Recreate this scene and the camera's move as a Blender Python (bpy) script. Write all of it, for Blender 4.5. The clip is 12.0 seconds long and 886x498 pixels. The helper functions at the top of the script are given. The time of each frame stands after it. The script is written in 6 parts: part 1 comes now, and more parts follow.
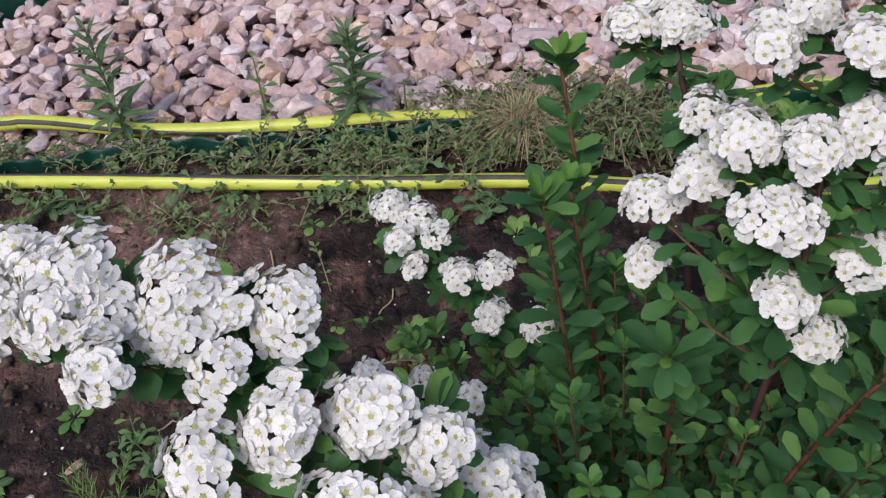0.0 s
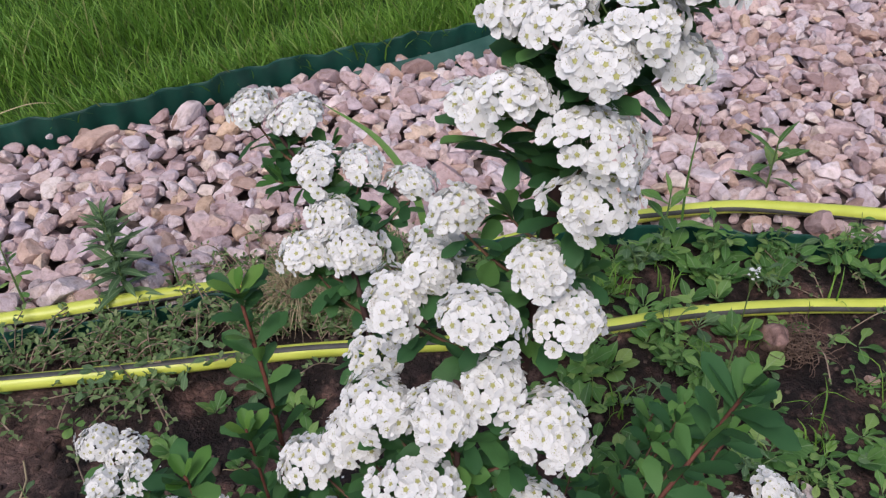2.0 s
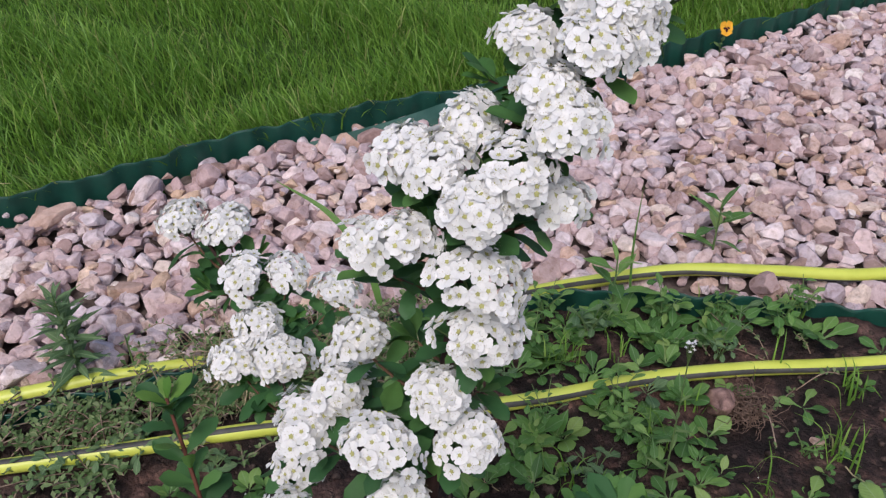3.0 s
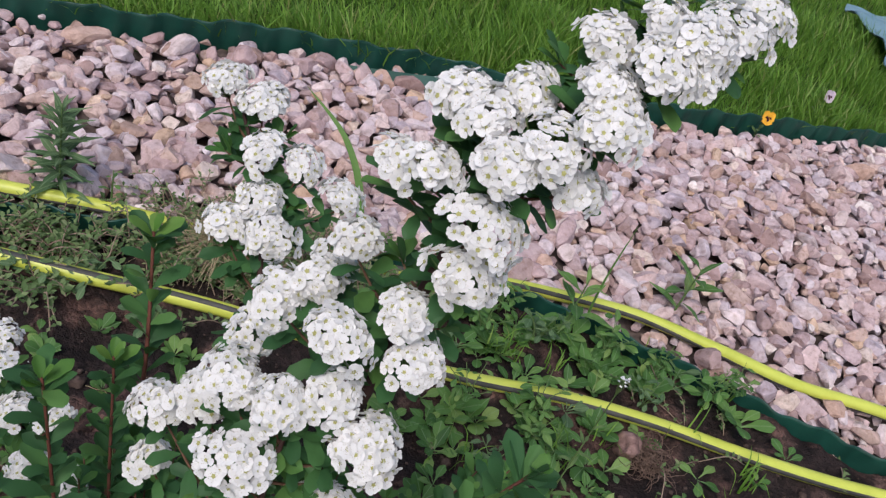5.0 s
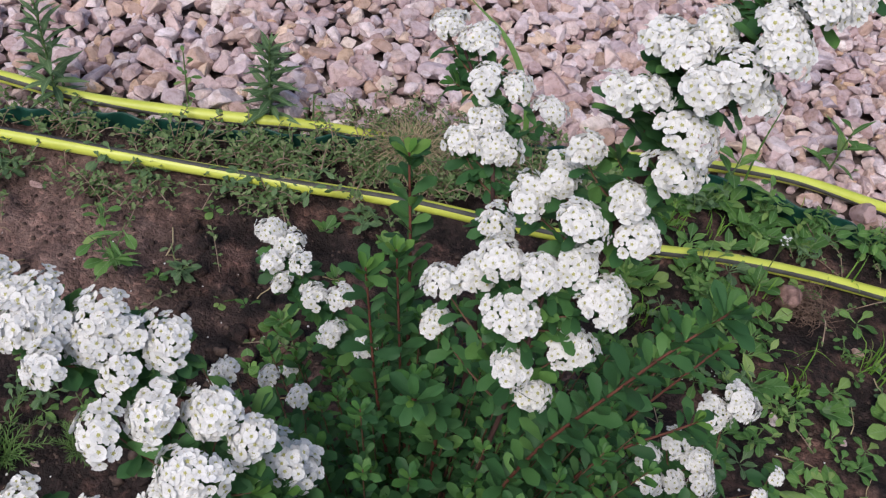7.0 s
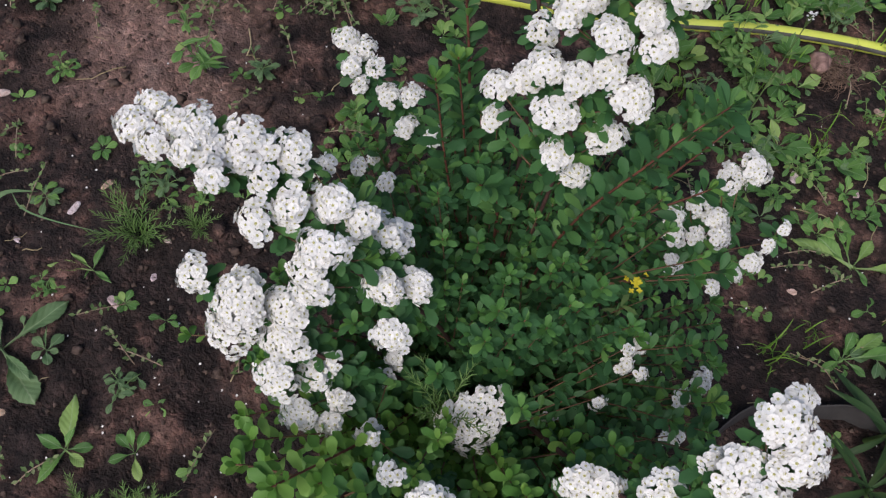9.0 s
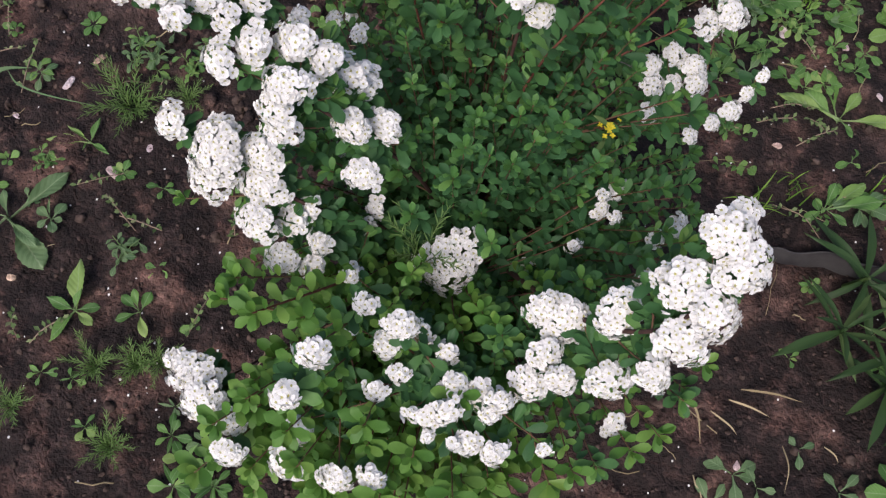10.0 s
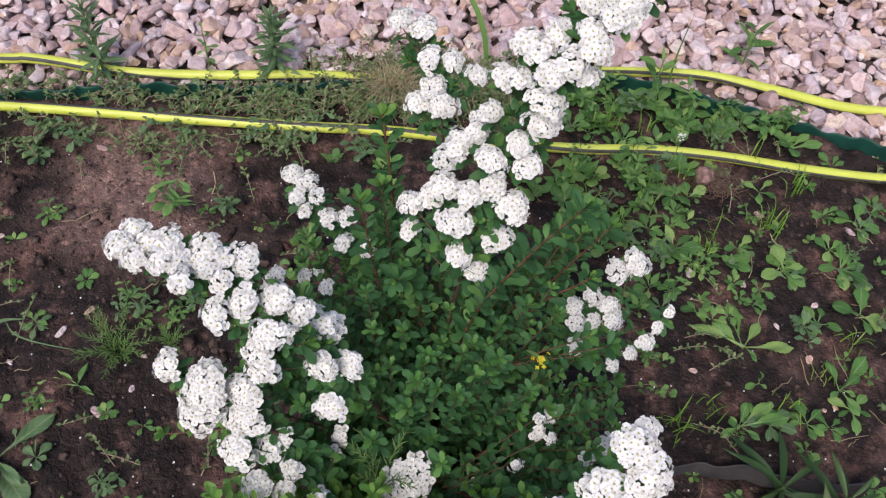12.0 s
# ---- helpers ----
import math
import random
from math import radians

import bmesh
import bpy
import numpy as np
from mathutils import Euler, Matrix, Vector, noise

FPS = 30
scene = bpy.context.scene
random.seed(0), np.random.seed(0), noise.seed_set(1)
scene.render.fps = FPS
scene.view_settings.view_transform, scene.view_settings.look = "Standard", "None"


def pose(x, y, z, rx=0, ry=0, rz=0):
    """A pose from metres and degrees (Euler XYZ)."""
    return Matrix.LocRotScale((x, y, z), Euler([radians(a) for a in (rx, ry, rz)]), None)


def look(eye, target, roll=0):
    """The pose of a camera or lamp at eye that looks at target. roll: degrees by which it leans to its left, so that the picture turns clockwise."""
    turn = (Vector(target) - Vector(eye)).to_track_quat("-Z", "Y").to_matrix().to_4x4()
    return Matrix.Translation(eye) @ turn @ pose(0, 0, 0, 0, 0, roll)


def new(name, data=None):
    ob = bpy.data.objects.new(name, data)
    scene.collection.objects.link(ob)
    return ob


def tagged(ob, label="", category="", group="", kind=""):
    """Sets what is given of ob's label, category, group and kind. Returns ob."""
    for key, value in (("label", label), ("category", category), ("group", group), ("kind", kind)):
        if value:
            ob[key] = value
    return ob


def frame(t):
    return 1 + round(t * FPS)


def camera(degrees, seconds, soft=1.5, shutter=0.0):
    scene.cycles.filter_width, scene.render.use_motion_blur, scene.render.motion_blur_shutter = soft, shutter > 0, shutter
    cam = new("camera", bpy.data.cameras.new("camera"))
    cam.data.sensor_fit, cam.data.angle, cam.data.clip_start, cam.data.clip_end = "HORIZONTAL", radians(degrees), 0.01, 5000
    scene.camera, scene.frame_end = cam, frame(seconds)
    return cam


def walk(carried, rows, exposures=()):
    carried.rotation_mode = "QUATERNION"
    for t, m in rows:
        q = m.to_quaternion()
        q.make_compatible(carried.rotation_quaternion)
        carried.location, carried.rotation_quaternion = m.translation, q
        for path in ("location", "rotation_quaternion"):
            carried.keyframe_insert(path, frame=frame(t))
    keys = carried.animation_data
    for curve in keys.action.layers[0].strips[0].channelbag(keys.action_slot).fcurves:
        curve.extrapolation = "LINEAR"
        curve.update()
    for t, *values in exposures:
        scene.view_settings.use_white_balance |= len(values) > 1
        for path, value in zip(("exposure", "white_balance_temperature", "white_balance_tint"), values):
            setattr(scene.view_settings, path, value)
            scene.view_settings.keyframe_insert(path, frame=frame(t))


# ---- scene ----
cam = camera(54.0, 12.0, 1.3)
PATH = [
    (0, (0.082, 0.079, 0.863), (-0.094, 1.461, -0.572), -4.2),
    (0.5, (0.097, 0.102, 0.880), (0.018, 1.541, -0.507), -2.8),
    (1, (0.118, 0.119, 0.892), (0.132, 1.598, -0.455), -1.5),
    (1.5, (0.159, 0.150, 0.897), (0.249, 1.655, -0.417), -0.9),
    (2, (0.208, 0.159, 0.909), (0.354, 1.695, -0.365), -1.2),
    (2.5, (0.234, 0.162, 0.932), (0.423, 1.735, -0.288), -1.6),
    (2.7, (0.241, 0.163, 0.942), (0.443, 1.749, -0.259), -1.7),
    (4.3, (0.260, 0.145, 0.981), (0.497, 1.750, -0.189), 7.1),
    (4.5, (0.255, 0.140, 0.979), (0.505, 1.728, -0.211), 12.3),
    (5, (0.229, 0.121, 0.960), (0.501, 1.676, -0.269), 22.1),
    (5.5, (0.220, 0.109, 0.936), (0.463, 1.619, -0.353), 21.9),
    (6, (0.189, 0.073, 0.914), (0.323, 1.518, -0.462), 18.9),
    (6.5, (0.170, 0.037, 0.967), (0.196, 1.416, -0.482), 14.9),
    (6.7, (0.158, 0.018, 1.013), (0.175, 1.374, -0.456), 13.2),
    (8.3, (0.096, -0.074, 1.230), (0.191, 1.107, -0.382), 9.7),
    (8.5, (0.100, -0.076, 1.240), (0.167, 1.019, -0.432), 9.3),
    (9, (0.120, -0.085, 1.238), (0.130, 0.791, -0.559), 8.1),
    (9.5, (0.149, -0.120, 1.256), (0.134, 0.633, -0.597), 6.6),
    (10, (0.182, -0.153, 1.246), (0.164, 0.517, -0.639), 4.5),
    (10.5, (0.199, -0.156, 1.310), (0.199, 0.631, -0.528), 4.5),
    (11, (0.200, -0.171, 1.368), (0.214, 0.833, -0.362), 4.6),
    (11.5, (0.191, -0.206, 1.398), (0.213, 0.920, -0.255), 5.2),
    (12, (0.186, -0.224, 1.402), (0.221, 0.917, -0.240), 5.9),
]
walk(cam, [(t, look(eye, target, roll)) for t, eye, target, roll in PATH], [(0.0, 0.03, 6420, 14), (2.0, -0.02, 6380, 14), (5.0, 0.0, 6360, 13), (6.7, 0.0, 6400, 12), (8.4, 0.02, 6450, 12), (9.2, 0.07, 6520, 13), (10.0, 0.27, 6620, 16), (10.6, 0.38, 6650, 16), (11.2, 0.30, 6580, 16), (12.0, 0.28, 6520, 15)])

# ---- light ----
world = bpy.data.worlds.new("overcast_sky")
world.use_nodes = True
scene.world = world
wn = world.node_tree.nodes
sky = wn.new("ShaderNodeTexSky")
sky.sky_type = "NISHITA"
sky.sun_disc = False
sky.sun_elevation = radians(52)
sky.sun_rotation = radians(200)
sky.air_density, sky.dust_density, sky.ozone_density = 1.0, 3.0, 1.0
world.node_tree.links.new(sky.outputs["Color"], wn["Background"].inputs["Color"])
wn["Background"].inputs["Strength"].default_value = 0.135
sun = bpy.data.lights.new("sun", "SUN")
sun.energy, sun.angle, sun.color = 2.0, radians(25), (1.0, 0.955, 0.93)
sun_ob = new("sun", sun)
sun_ob.matrix_world = look((-1.0, -2.2, 4.2), (0.2, 0.6, 0.0))


# ---- materials ----
def material(name, rough=0.6, spec=0.3):
    m = bpy.data.materials.new(name)
    m.use_nodes = True
    nt = m.node_tree
    b = nt.nodes["Principled BSDF"]
    b.inputs["Roughness"].default_value = rough
    b.inputs["Specular IOR Level"].default_value = spec
    return m, nt, b


def noise_node(nt, scale, detail=4.0, rough=0.6, coord="Object"):
    tc = nt.nodes.new("ShaderNodeTexCoord")
    n = nt.nodes.new("ShaderNodeTexNoise")
    n.inputs["Scale"].default_value = scale
    n.inputs["Detail"].default_value = detail
    n.inputs["Roughness"].default_value = rough
    nt.links.new(tc.outputs[coord], n.inputs["Vector"])
    return n


def ramp(nt, fac, stops):
    r = nt.nodes.new("ShaderNodeValToRGB")
    el = r.color_ramp.elements
    while len(el) < len(stops):
        el.new(0.5)
    for e, (p, c) in zip(el, stops):
        e.position, e.color = p, (*c, 1.0)
    nt.links.new(fac, r.inputs["Fac"])
    return r


def mix(nt, fac, a, b, kind="MIX"):
    m = nt.nodes.new("ShaderNodeMix")
    m.data_type, m.blend_type = "RGBA", kind
    for k, v in ((0, fac), (6, a), (7, b)):
        if isinstance(v, (int, float)):
            m.inputs[k].default_value = v
        elif isinstance(v, tuple):
            m.inputs[k].default_value = (*v, 1.0)
        else:
            nt.links.new(v, m.inputs[k])
    return m.outputs[2]


def bump(nt, b, height, strength, distance):
    n = nt.nodes.new("ShaderNodeBump")
    n.inputs["Strength"].default_value = strength
    n.inputs["Distance"].default_value = distance
    nt.links.new(height, n.inputs["Height"])
    nt.links.new(n.outputs["Normal"], b.inputs["Normal"])


def piece_random(nt):
    """A value of its own for each loose piece, joined or not."""
    g = nt.nodes.new("ShaderNodeNewGeometry")
    o = nt.nodes.new("ShaderNodeObjectInfo")
    a = nt.nodes.new("ShaderNodeMath")
    a.operation = "ADD"
    nt.links.new(g.outputs["Random Per Island"], a.inputs[0])
    nt.links.new(o.outputs["Random"], a.inputs[1])
    f = nt.nodes.new("ShaderNodeMath")
    f.operation = "FRACT"
    nt.links.new(a.outputs[0], f.inputs[0])
    return f.outputs[0]


def leaf_material(name, stops, rough=0.45, spec=0.35, thin=0.25, grain=160.0, glow=(0.25, 0.42, 0.05)):
    m, nt, b = material(name, rough, spec)
    c = ramp(nt, piece_random(nt), stops)
    n = noise_node(nt, grain, 3.0)
    col = mix(nt, 0.35, c.outputs["Color"], mix(nt, n.outputs["Fac"], (0.3, 0.3, 0.3), (1.5, 1.5, 1.5)), "MULTIPLY")
    nt.links.new(col, b.inputs["Base Color"])
    bump(nt, b, n.outputs["Fac"], 0.25, 0.0006)
    t = nt.nodes.new("ShaderNodeBsdfTranslucent")
    nt.links.new(mix(nt, 0.5, col, glow), t.inputs["Color"])
    s = nt.nodes.new("ShaderNodeMixShader")
    s.inputs[0].default_value = thin
    nt.links.new(b.outputs[0], s.inputs[1])
    nt.links.new(t.outputs[0], s.inputs[2])
    nt.links.new(s.outputs[0], nt.nodes["Material Output"].inputs["Surface"])
    return m


def plain_material(name, a, b_, scale, rough=0.6, spec=0.3, relief=0.3, dist=0.001, detail=5.0):
    m, nt, b = material(name, rough, spec)
    n = noise_node(nt, scale, detail)
    c = ramp(nt, n.outputs["Fac"], [(0.3, a), (0.7, b_)])
    nt.links.new(c.outputs["Color"], b.inputs["Base Color"])
    bump(nt, b, n.outputs["Fac"], relief, dist)
    return m


def veined_material(name, stops, rough=0.6, spec=0.25, thin=0.2):
    """A broad leaf with a pale midrib, side veins and blotches; the leaf lies along y."""
    m = leaf_material(name, stops, rough, spec, thin, 9.0)
    nt = m.node_tree
    b = nt.nodes["Principled BSDF"]
    tc = nt.nodes.new("ShaderNodeTexCoord")
    sep = nt.nodes.new("ShaderNodeSeparateXYZ")
    nt.links.new(tc.outputs["Object"], sep.inputs[0])

    def calc(op, a, c):
        n = nt.nodes.new("ShaderNodeMath")
        n.operation = op
        for i, v in enumerate((a, c)):
            if isinstance(v, (int, float)):
                n.inputs[i].default_value = v
            else:
                nt.links.new(v, n.inputs[i])
        return n.outputs[0]

    ax = calc("ABSOLUTE", sep.outputs["X"], 0.0)
    rib = ramp(nt, ax, [(0.004, (1, 1, 1)), (0.016, (0, 0, 0))])
    comb = calc("SINE", calc("MULTIPLY", calc("SUBTRACT", sep.outputs["Y"], calc("MULTIPLY", ax, 1.1)), 62.0), 0.0)
    side = ramp(nt, comb, [(0.90, (0, 0, 0)), (1.0, (1, 1, 1))])
    old = b.inputs["Base Color"].links[0].from_socket
    col = mix(nt, calc("MULTIPLY", side.outputs["Color"], 0.10), old, (0.20, 0.30, 0.13))
    col = mix(nt, calc("MULTIPLY", rib.outputs["Color"], 0.55), col, (0.27, 0.36, 0.20))
    nt.links.new(col, b.inputs["Base Color"])
    bump(nt, b, comb, 0.12, 0.008)
    return m


SPIREA = leaf_material("spirea_leaf", [(0.0, (0.026, 0.082, 0.030)), (0.5, (0.040, 0.119, 0.040)), (0.85, (0.060, 0.156, 0.048)), (1.0, (0.104, 0.225, 0.056))], 0.55, 0.24, 0.16)
YOUNG = leaf_material("young_spirea_leaf", [(0.0, (0.058, 0.160, 0.028)), (0.6, (0.100, 0.230, 0.042)), (1.0, (0.160, 0.290, 0.058))], 0.5, 0.3, 0.25)
WEED = leaf_material("weed_leaf", [(0.0, (0.052, 0.135, 0.032)), (0.5, (0.105, 0.225, 0.052)), (0.85, (0.170, 0.300, 0.075)), (1.0, (0.270, 0.350, 0.100))], 0.55, 0.3, 0.25)
MATWEED = leaf_material("creeping_weed_leaf", [(0.0, (0.066, 0.120, 0.042)), (0.5, (0.120, 0.190, 0.072)), (0.85, (0.185, 0.255, 0.112)), (1.0, (0.260, 0.285, 0.150))], 0.7, 0.2, 0.2)
BLUEWEED = leaf_material("grey_green_leaf", [(0.0, (0.070, 0.145, 0.065)), (1.0, (0.140, 0.230, 0.105))], 0.6, 0.3, 0.2)
WEEDLEAF = veined_material("veined_weed_leaf", [(0.0, (0.048, 0.128, 0.030)), (0.5, (0.090, 0.208, 0.050)), (0.85, (0.150, 0.285, 0.070)), (1.0, (0.235, 0.340, 0.100))], 0.55, 0.3, 0.22)
GREYLEAF = veined_material("veined_grey_green_leaf", [(0.0, (0.062, 0.125, 0.055)), (1.0, (0.125, 0.205, 0.090))], 0.6, 0.3, 0.18)
FROND = leaf_material("thread_leaf", [(0.0, (0.090, 0.180, 0.050)), (1.0, (0.160, 0.260, 0.085))], 0.6, 0.2, 0.2)
LILY = leaf_material("strap_leaf", [(0.0, (0.020, 0.048, 0.014)), (0.8, (0.036, 0.076, 0.022)), (1.0, (0.062, 0.100, 0.030))], 0.5, 0.25, 0.08)
GRASS = leaf_material("grass_blade", [(0.0, (0.080, 0.185, 0.024)), (0.5, (0.140, 0.290, 0.040)), (0.9, (0.215, 0.375, 0.060)), (1.0, (0.300, 0.300, 0.120))], 0.5, 0.3, 0.3)
HAY = leaf_material("dry_grass", [(0.0, (0.260, 0.205, 0.120)), (1.0, (0.480, 0.395, 0.245))], 0.8, 0.1, 0.1)
PETAL = leaf_material("white_petal", [(0.0, (0.77, 0.765, 0.745)), (0.15, (0.81, 0.805, 0.79)), (1.0, (0.845, 0.84, 0.83))], 0.6, 0.15, 0.2, 160.0, (0.95, 0.95, 0.92))
TIP = leaf_material("spirea_tip_leaf", [(0.0, (0.048, 0.138, 0.034)), (0.6, (0.072, 0.186, 0.043)), (1.0, (0.115, 0.240, 0.056))], 0.55, 0.25, 0.18)
BARK = plain_material("red_brown_bark", (0.075, 0.026, 0.018), (0.165, 0.062, 0.042), 60, 0.7, 0.2, 0.4, 0.001)
OLDBARK = plain_material("dark_bark", (0.030, 0.016, 0.014), (0.075, 0.040, 0.034), 70, 0.75, 0.2, 0.5, 0.001)
STALK = plain_material("green_stalk", (0.085, 0.150, 0.045), (0.140, 0.210, 0.070), 80, 0.6, 0.3, 0.2, 0.0005)
TWIG = plain_material("red_brown_twig", (0.085, 0.045, 0.026), (0.150, 0.080, 0.048), 80, 0.65, 0.25, 0.2, 0.0005)
EYE_DISC = plain_material("floret_disc", (0.27, 0.27, 0.075), (0.50, 0.49, 0.20), 500, 0.6, 0.2, 0.4, 0.0004)
ANTHER = plain_material("anther", (0.20, 0.13, 0.06), (0.62, 0.55, 0.38), 300, 0.7, 0.2, 0.1, 0.0003)
YELLOW = plain_material("yellow_petal", (0.50, 0.42, 0.02), (0.66, 0.58, 0.05), 200, 0.6, 0.2, 0.1, 0.0003)
HOSE = plain_material("yellow_hose_pvc", (0.46, 0.515, 0.065), (0.60, 0.655, 0.115), 14, 0.38, 0.45, 0.12, 0.0006)
STRIPE = plain_material("grey_hose_stripe", (0.045, 0.045, 0.042), (0.085, 0.082, 0.075), 40, 0.5, 0.3, 0.15, 0.0004)
EDGING = plain_material("green_edging_plastic", (0.006, 0.042, 0.030), (0.013, 0.075, 0.054), 22, 0.42, 0.4, 0.15, 0.001)
EDGING_DUSTY = plain_material("dusty_edging_plastic", (0.012, 0.062, 0.048), (0.050, 0.120, 0.098), 16, 0.6, 0.3, 0.2, 0.001)
BULB = plain_material("bulb_skin", (0.085, 0.042, 0.036), (0.40, 0.25, 0.21), 110, 0.65, 0.3, 0.3, 0.001)
ROOT = plain_material("dry_root", (0.085, 0.055, 0.042), (0.24, 0.165, 0.125), 90, 0.85, 0.1, 0.2, 0.0005)
TRAIL = plain_material("trailing_stem", (0.17, 0.115, 0.080), (0.38, 0.29, 0.22), 90, 0.7, 0.2, 0.1, 0.0003)
GREYPLASTIC = plain_material("dark_grey_plastic", (0.022, 0.021, 0.023), (0.055, 0.052, 0.052), 18, 0.6, 0.15, 0.15, 0.001)
BLUESHEET = plain_material("pale_blue_sheet", (0.10, 0.20, 0.24), (0.22, 0.34, 0.40), 9, 0.4, 0.4, 0.3, 0.004)
PANSYDARK = plain_material("dark_pansy_face", (0.030, 0.008, 0.014), (0.075, 0.018, 0.020), 200, 0.7, 0.1, 0.1, 0.0003)
PANSYORANGE = plain_material("orange_pansy_petal", (0.62, 0.28, 0.020), (0.80, 0.44, 0.040), 90, 0.6, 0.2, 0.1, 0.0003)
PANSYLILAC = plain_material("lilac_pansy_petal", (0.46, 0.36, 0.46), (0.66, 0.56, 0.62), 90, 0.6, 0.2, 0.1, 0.0003)


def soil_material():
    m, nt, b = material("garden_soil", 0.78, 0.25)
    big = noise_node(nt, 2.6, 4.0, 0.55)
    mid = noise_node(nt, 26.0, 8.0, 0.72)
    fine = noise_node(nt, 260.0, 6.0, 0.75)
    tc = nt.nodes.new("ShaderNodeTexCoord")
    crumb = nt.nodes.new("ShaderNodeTexVoronoi")
    crumb.inputs["Scale"].default_value = 150.0
    crumb.inputs["Randomness"].default_value = 1.0
    warp = mix(nt, 0.02, tc.outputs["Object"], noise_node(nt, 60.0, 3.0).outputs["Color"])
    nt.links.new(warp, crumb.inputs["Vector"])
    mp = nt.nodes.new("ShaderNodeMapping")
    mp.vector_type = "POINT"
    mp.inputs["Location"].default_value = (1.03, -2.16, 0.0)
    mp.inputs["Scale"].default_value = (2.7, 2.7, 0.0)
    nt.links.new(tc.outputs["Object"], mp.inputs["Vector"])
    sp = nt.nodes.new("ShaderNodeTexGradient")
    sp.gradient_type = "SPHERICAL"
    nt.links.new(mp.outputs["Vector"], sp.inputs["Vector"])
    ad = nt.nodes.new("ShaderNodeMath")
    ad.operation = "MULTIPLY_ADD"
    ad.inputs[1].default_value = 0.46
    nt.links.new(sp.outputs["Fac"], ad.inputs[0])
    nt.links.new(big.outputs["Fac"], ad.inputs[2])
    patch = ramp(nt, ad.outputs[0], [(0.63, (0, 0, 0)), (0.86, (1, 1, 1))])
    blot = noise_node(nt, 9.5, 6.0, 0.62)
    damp = ramp(nt, mid.outputs["Fac"], [(0.34, (0.008, 0.0052, 0.005)), (0.50, (0.018, 0.012, 0.011)), (0.64, (0.038, 0.025, 0.023)), (0.78, (0.095, 0.066, 0.060))])
    loam = ramp(nt, mid.outputs["Fac"], [(0.32, (0.034, 0.0185, 0.016)), (0.50, (0.098, 0.055, 0.045)), (0.64, (0.158, 0.096, 0.080)), (0.78, (0.215, 0.155, 0.136))])
    where = ramp(nt, blot.outputs["Fac"], [(0.50, (0, 0, 0)), (0.62, (1, 1, 1))])
    dark = nt.nodes.new("ShaderNodeHueSaturation")
    nt.links.new(mix(nt, where.outputs["Color"], damp.outputs["Color"], loam.outputs["Color"]), dark.inputs["Color"])
    dry = ramp(nt, mid.outputs["Fac"], [(0.30, (0.068, 0.041, 0.035)), (0.50, (0.165, 0.104, 0.088)), (0.66, (0.230, 0.156, 0.134)), (0.78, (0.29, 0.215, 0.19))])
    col = mix(nt, patch.outputs["Color"], dark.outputs["Color"], dry.outputs["Color"])
    sep = nt.nodes.new("ShaderNodeSeparateColor")
    nt.links.new(crumb.outputs["Color"], sep.inputs[0])
    col = mix(nt, 0.42, col, ramp(nt, sep.outputs[0], [(0.0, (0.45, 0.45, 0.45)), (0.6, (1.0, 0.98, 0.97)), (0.9, (1.7, 1.6, 1.55)), (1.0, (3.2, 3.0, 2.9))]).outputs["Color"], "MULTIPLY")
    col = mix(nt, 0.42, col, mix(nt, fine.outputs["Fac"], (0.2, 0.2, 0.2), (1.8, 1.78, 1.75)), "MULTIPLY")
    # Shade inside small pits is multiplied into the colour; the bump uses them too.
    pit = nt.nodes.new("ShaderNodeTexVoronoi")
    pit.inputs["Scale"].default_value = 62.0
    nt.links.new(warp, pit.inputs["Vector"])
    shaded_pit = ramp(nt, pit.outputs["Distance"], [(0.10, (0.18, 0.16, 0.16)), (0.26, (1.0, 1.0, 1.0))])
    col = mix(nt, 0.5, col, shaded_pit.outputs["Color"], "MULTIPLY")
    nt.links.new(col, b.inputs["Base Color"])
    inv = nt.nodes.new("ShaderNodeMath")
    inv.operation = "SUBTRACT"
    inv.inputs[0].default_value = 0.6
    nt.links.new(crumb.outputs["Distance"], inv.inputs[1])
    h = mix(nt, 0.35, mix(nt, 0.4, mid.outputs["Fac"], fine.outputs["Fac"]), inv.outputs[0])
    bump(nt, b, mix(nt, 0.3, h, shaded_pit.outputs["Color"]), 1.0, 0.012)
    return m


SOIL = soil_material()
CLOD = plain_material("soil_clod", (0.020, 0.014, 0.012), (0.120, 0.086, 0.073), 70, 0.95, 0.1, 0.8, 0.004)
GRIT = plain_material("gravel_dust", (0.060, 0.045, 0.040), (0.180, 0.140, 0.125), 60, 0.95, 0.1, 0.7, 0.004)
TURF = plain_material("turf_earth", (0.022, 0.050, 0.010), (0.052, 0.100, 0.020), 30, 0.95, 0.1, 0.7, 0.006)


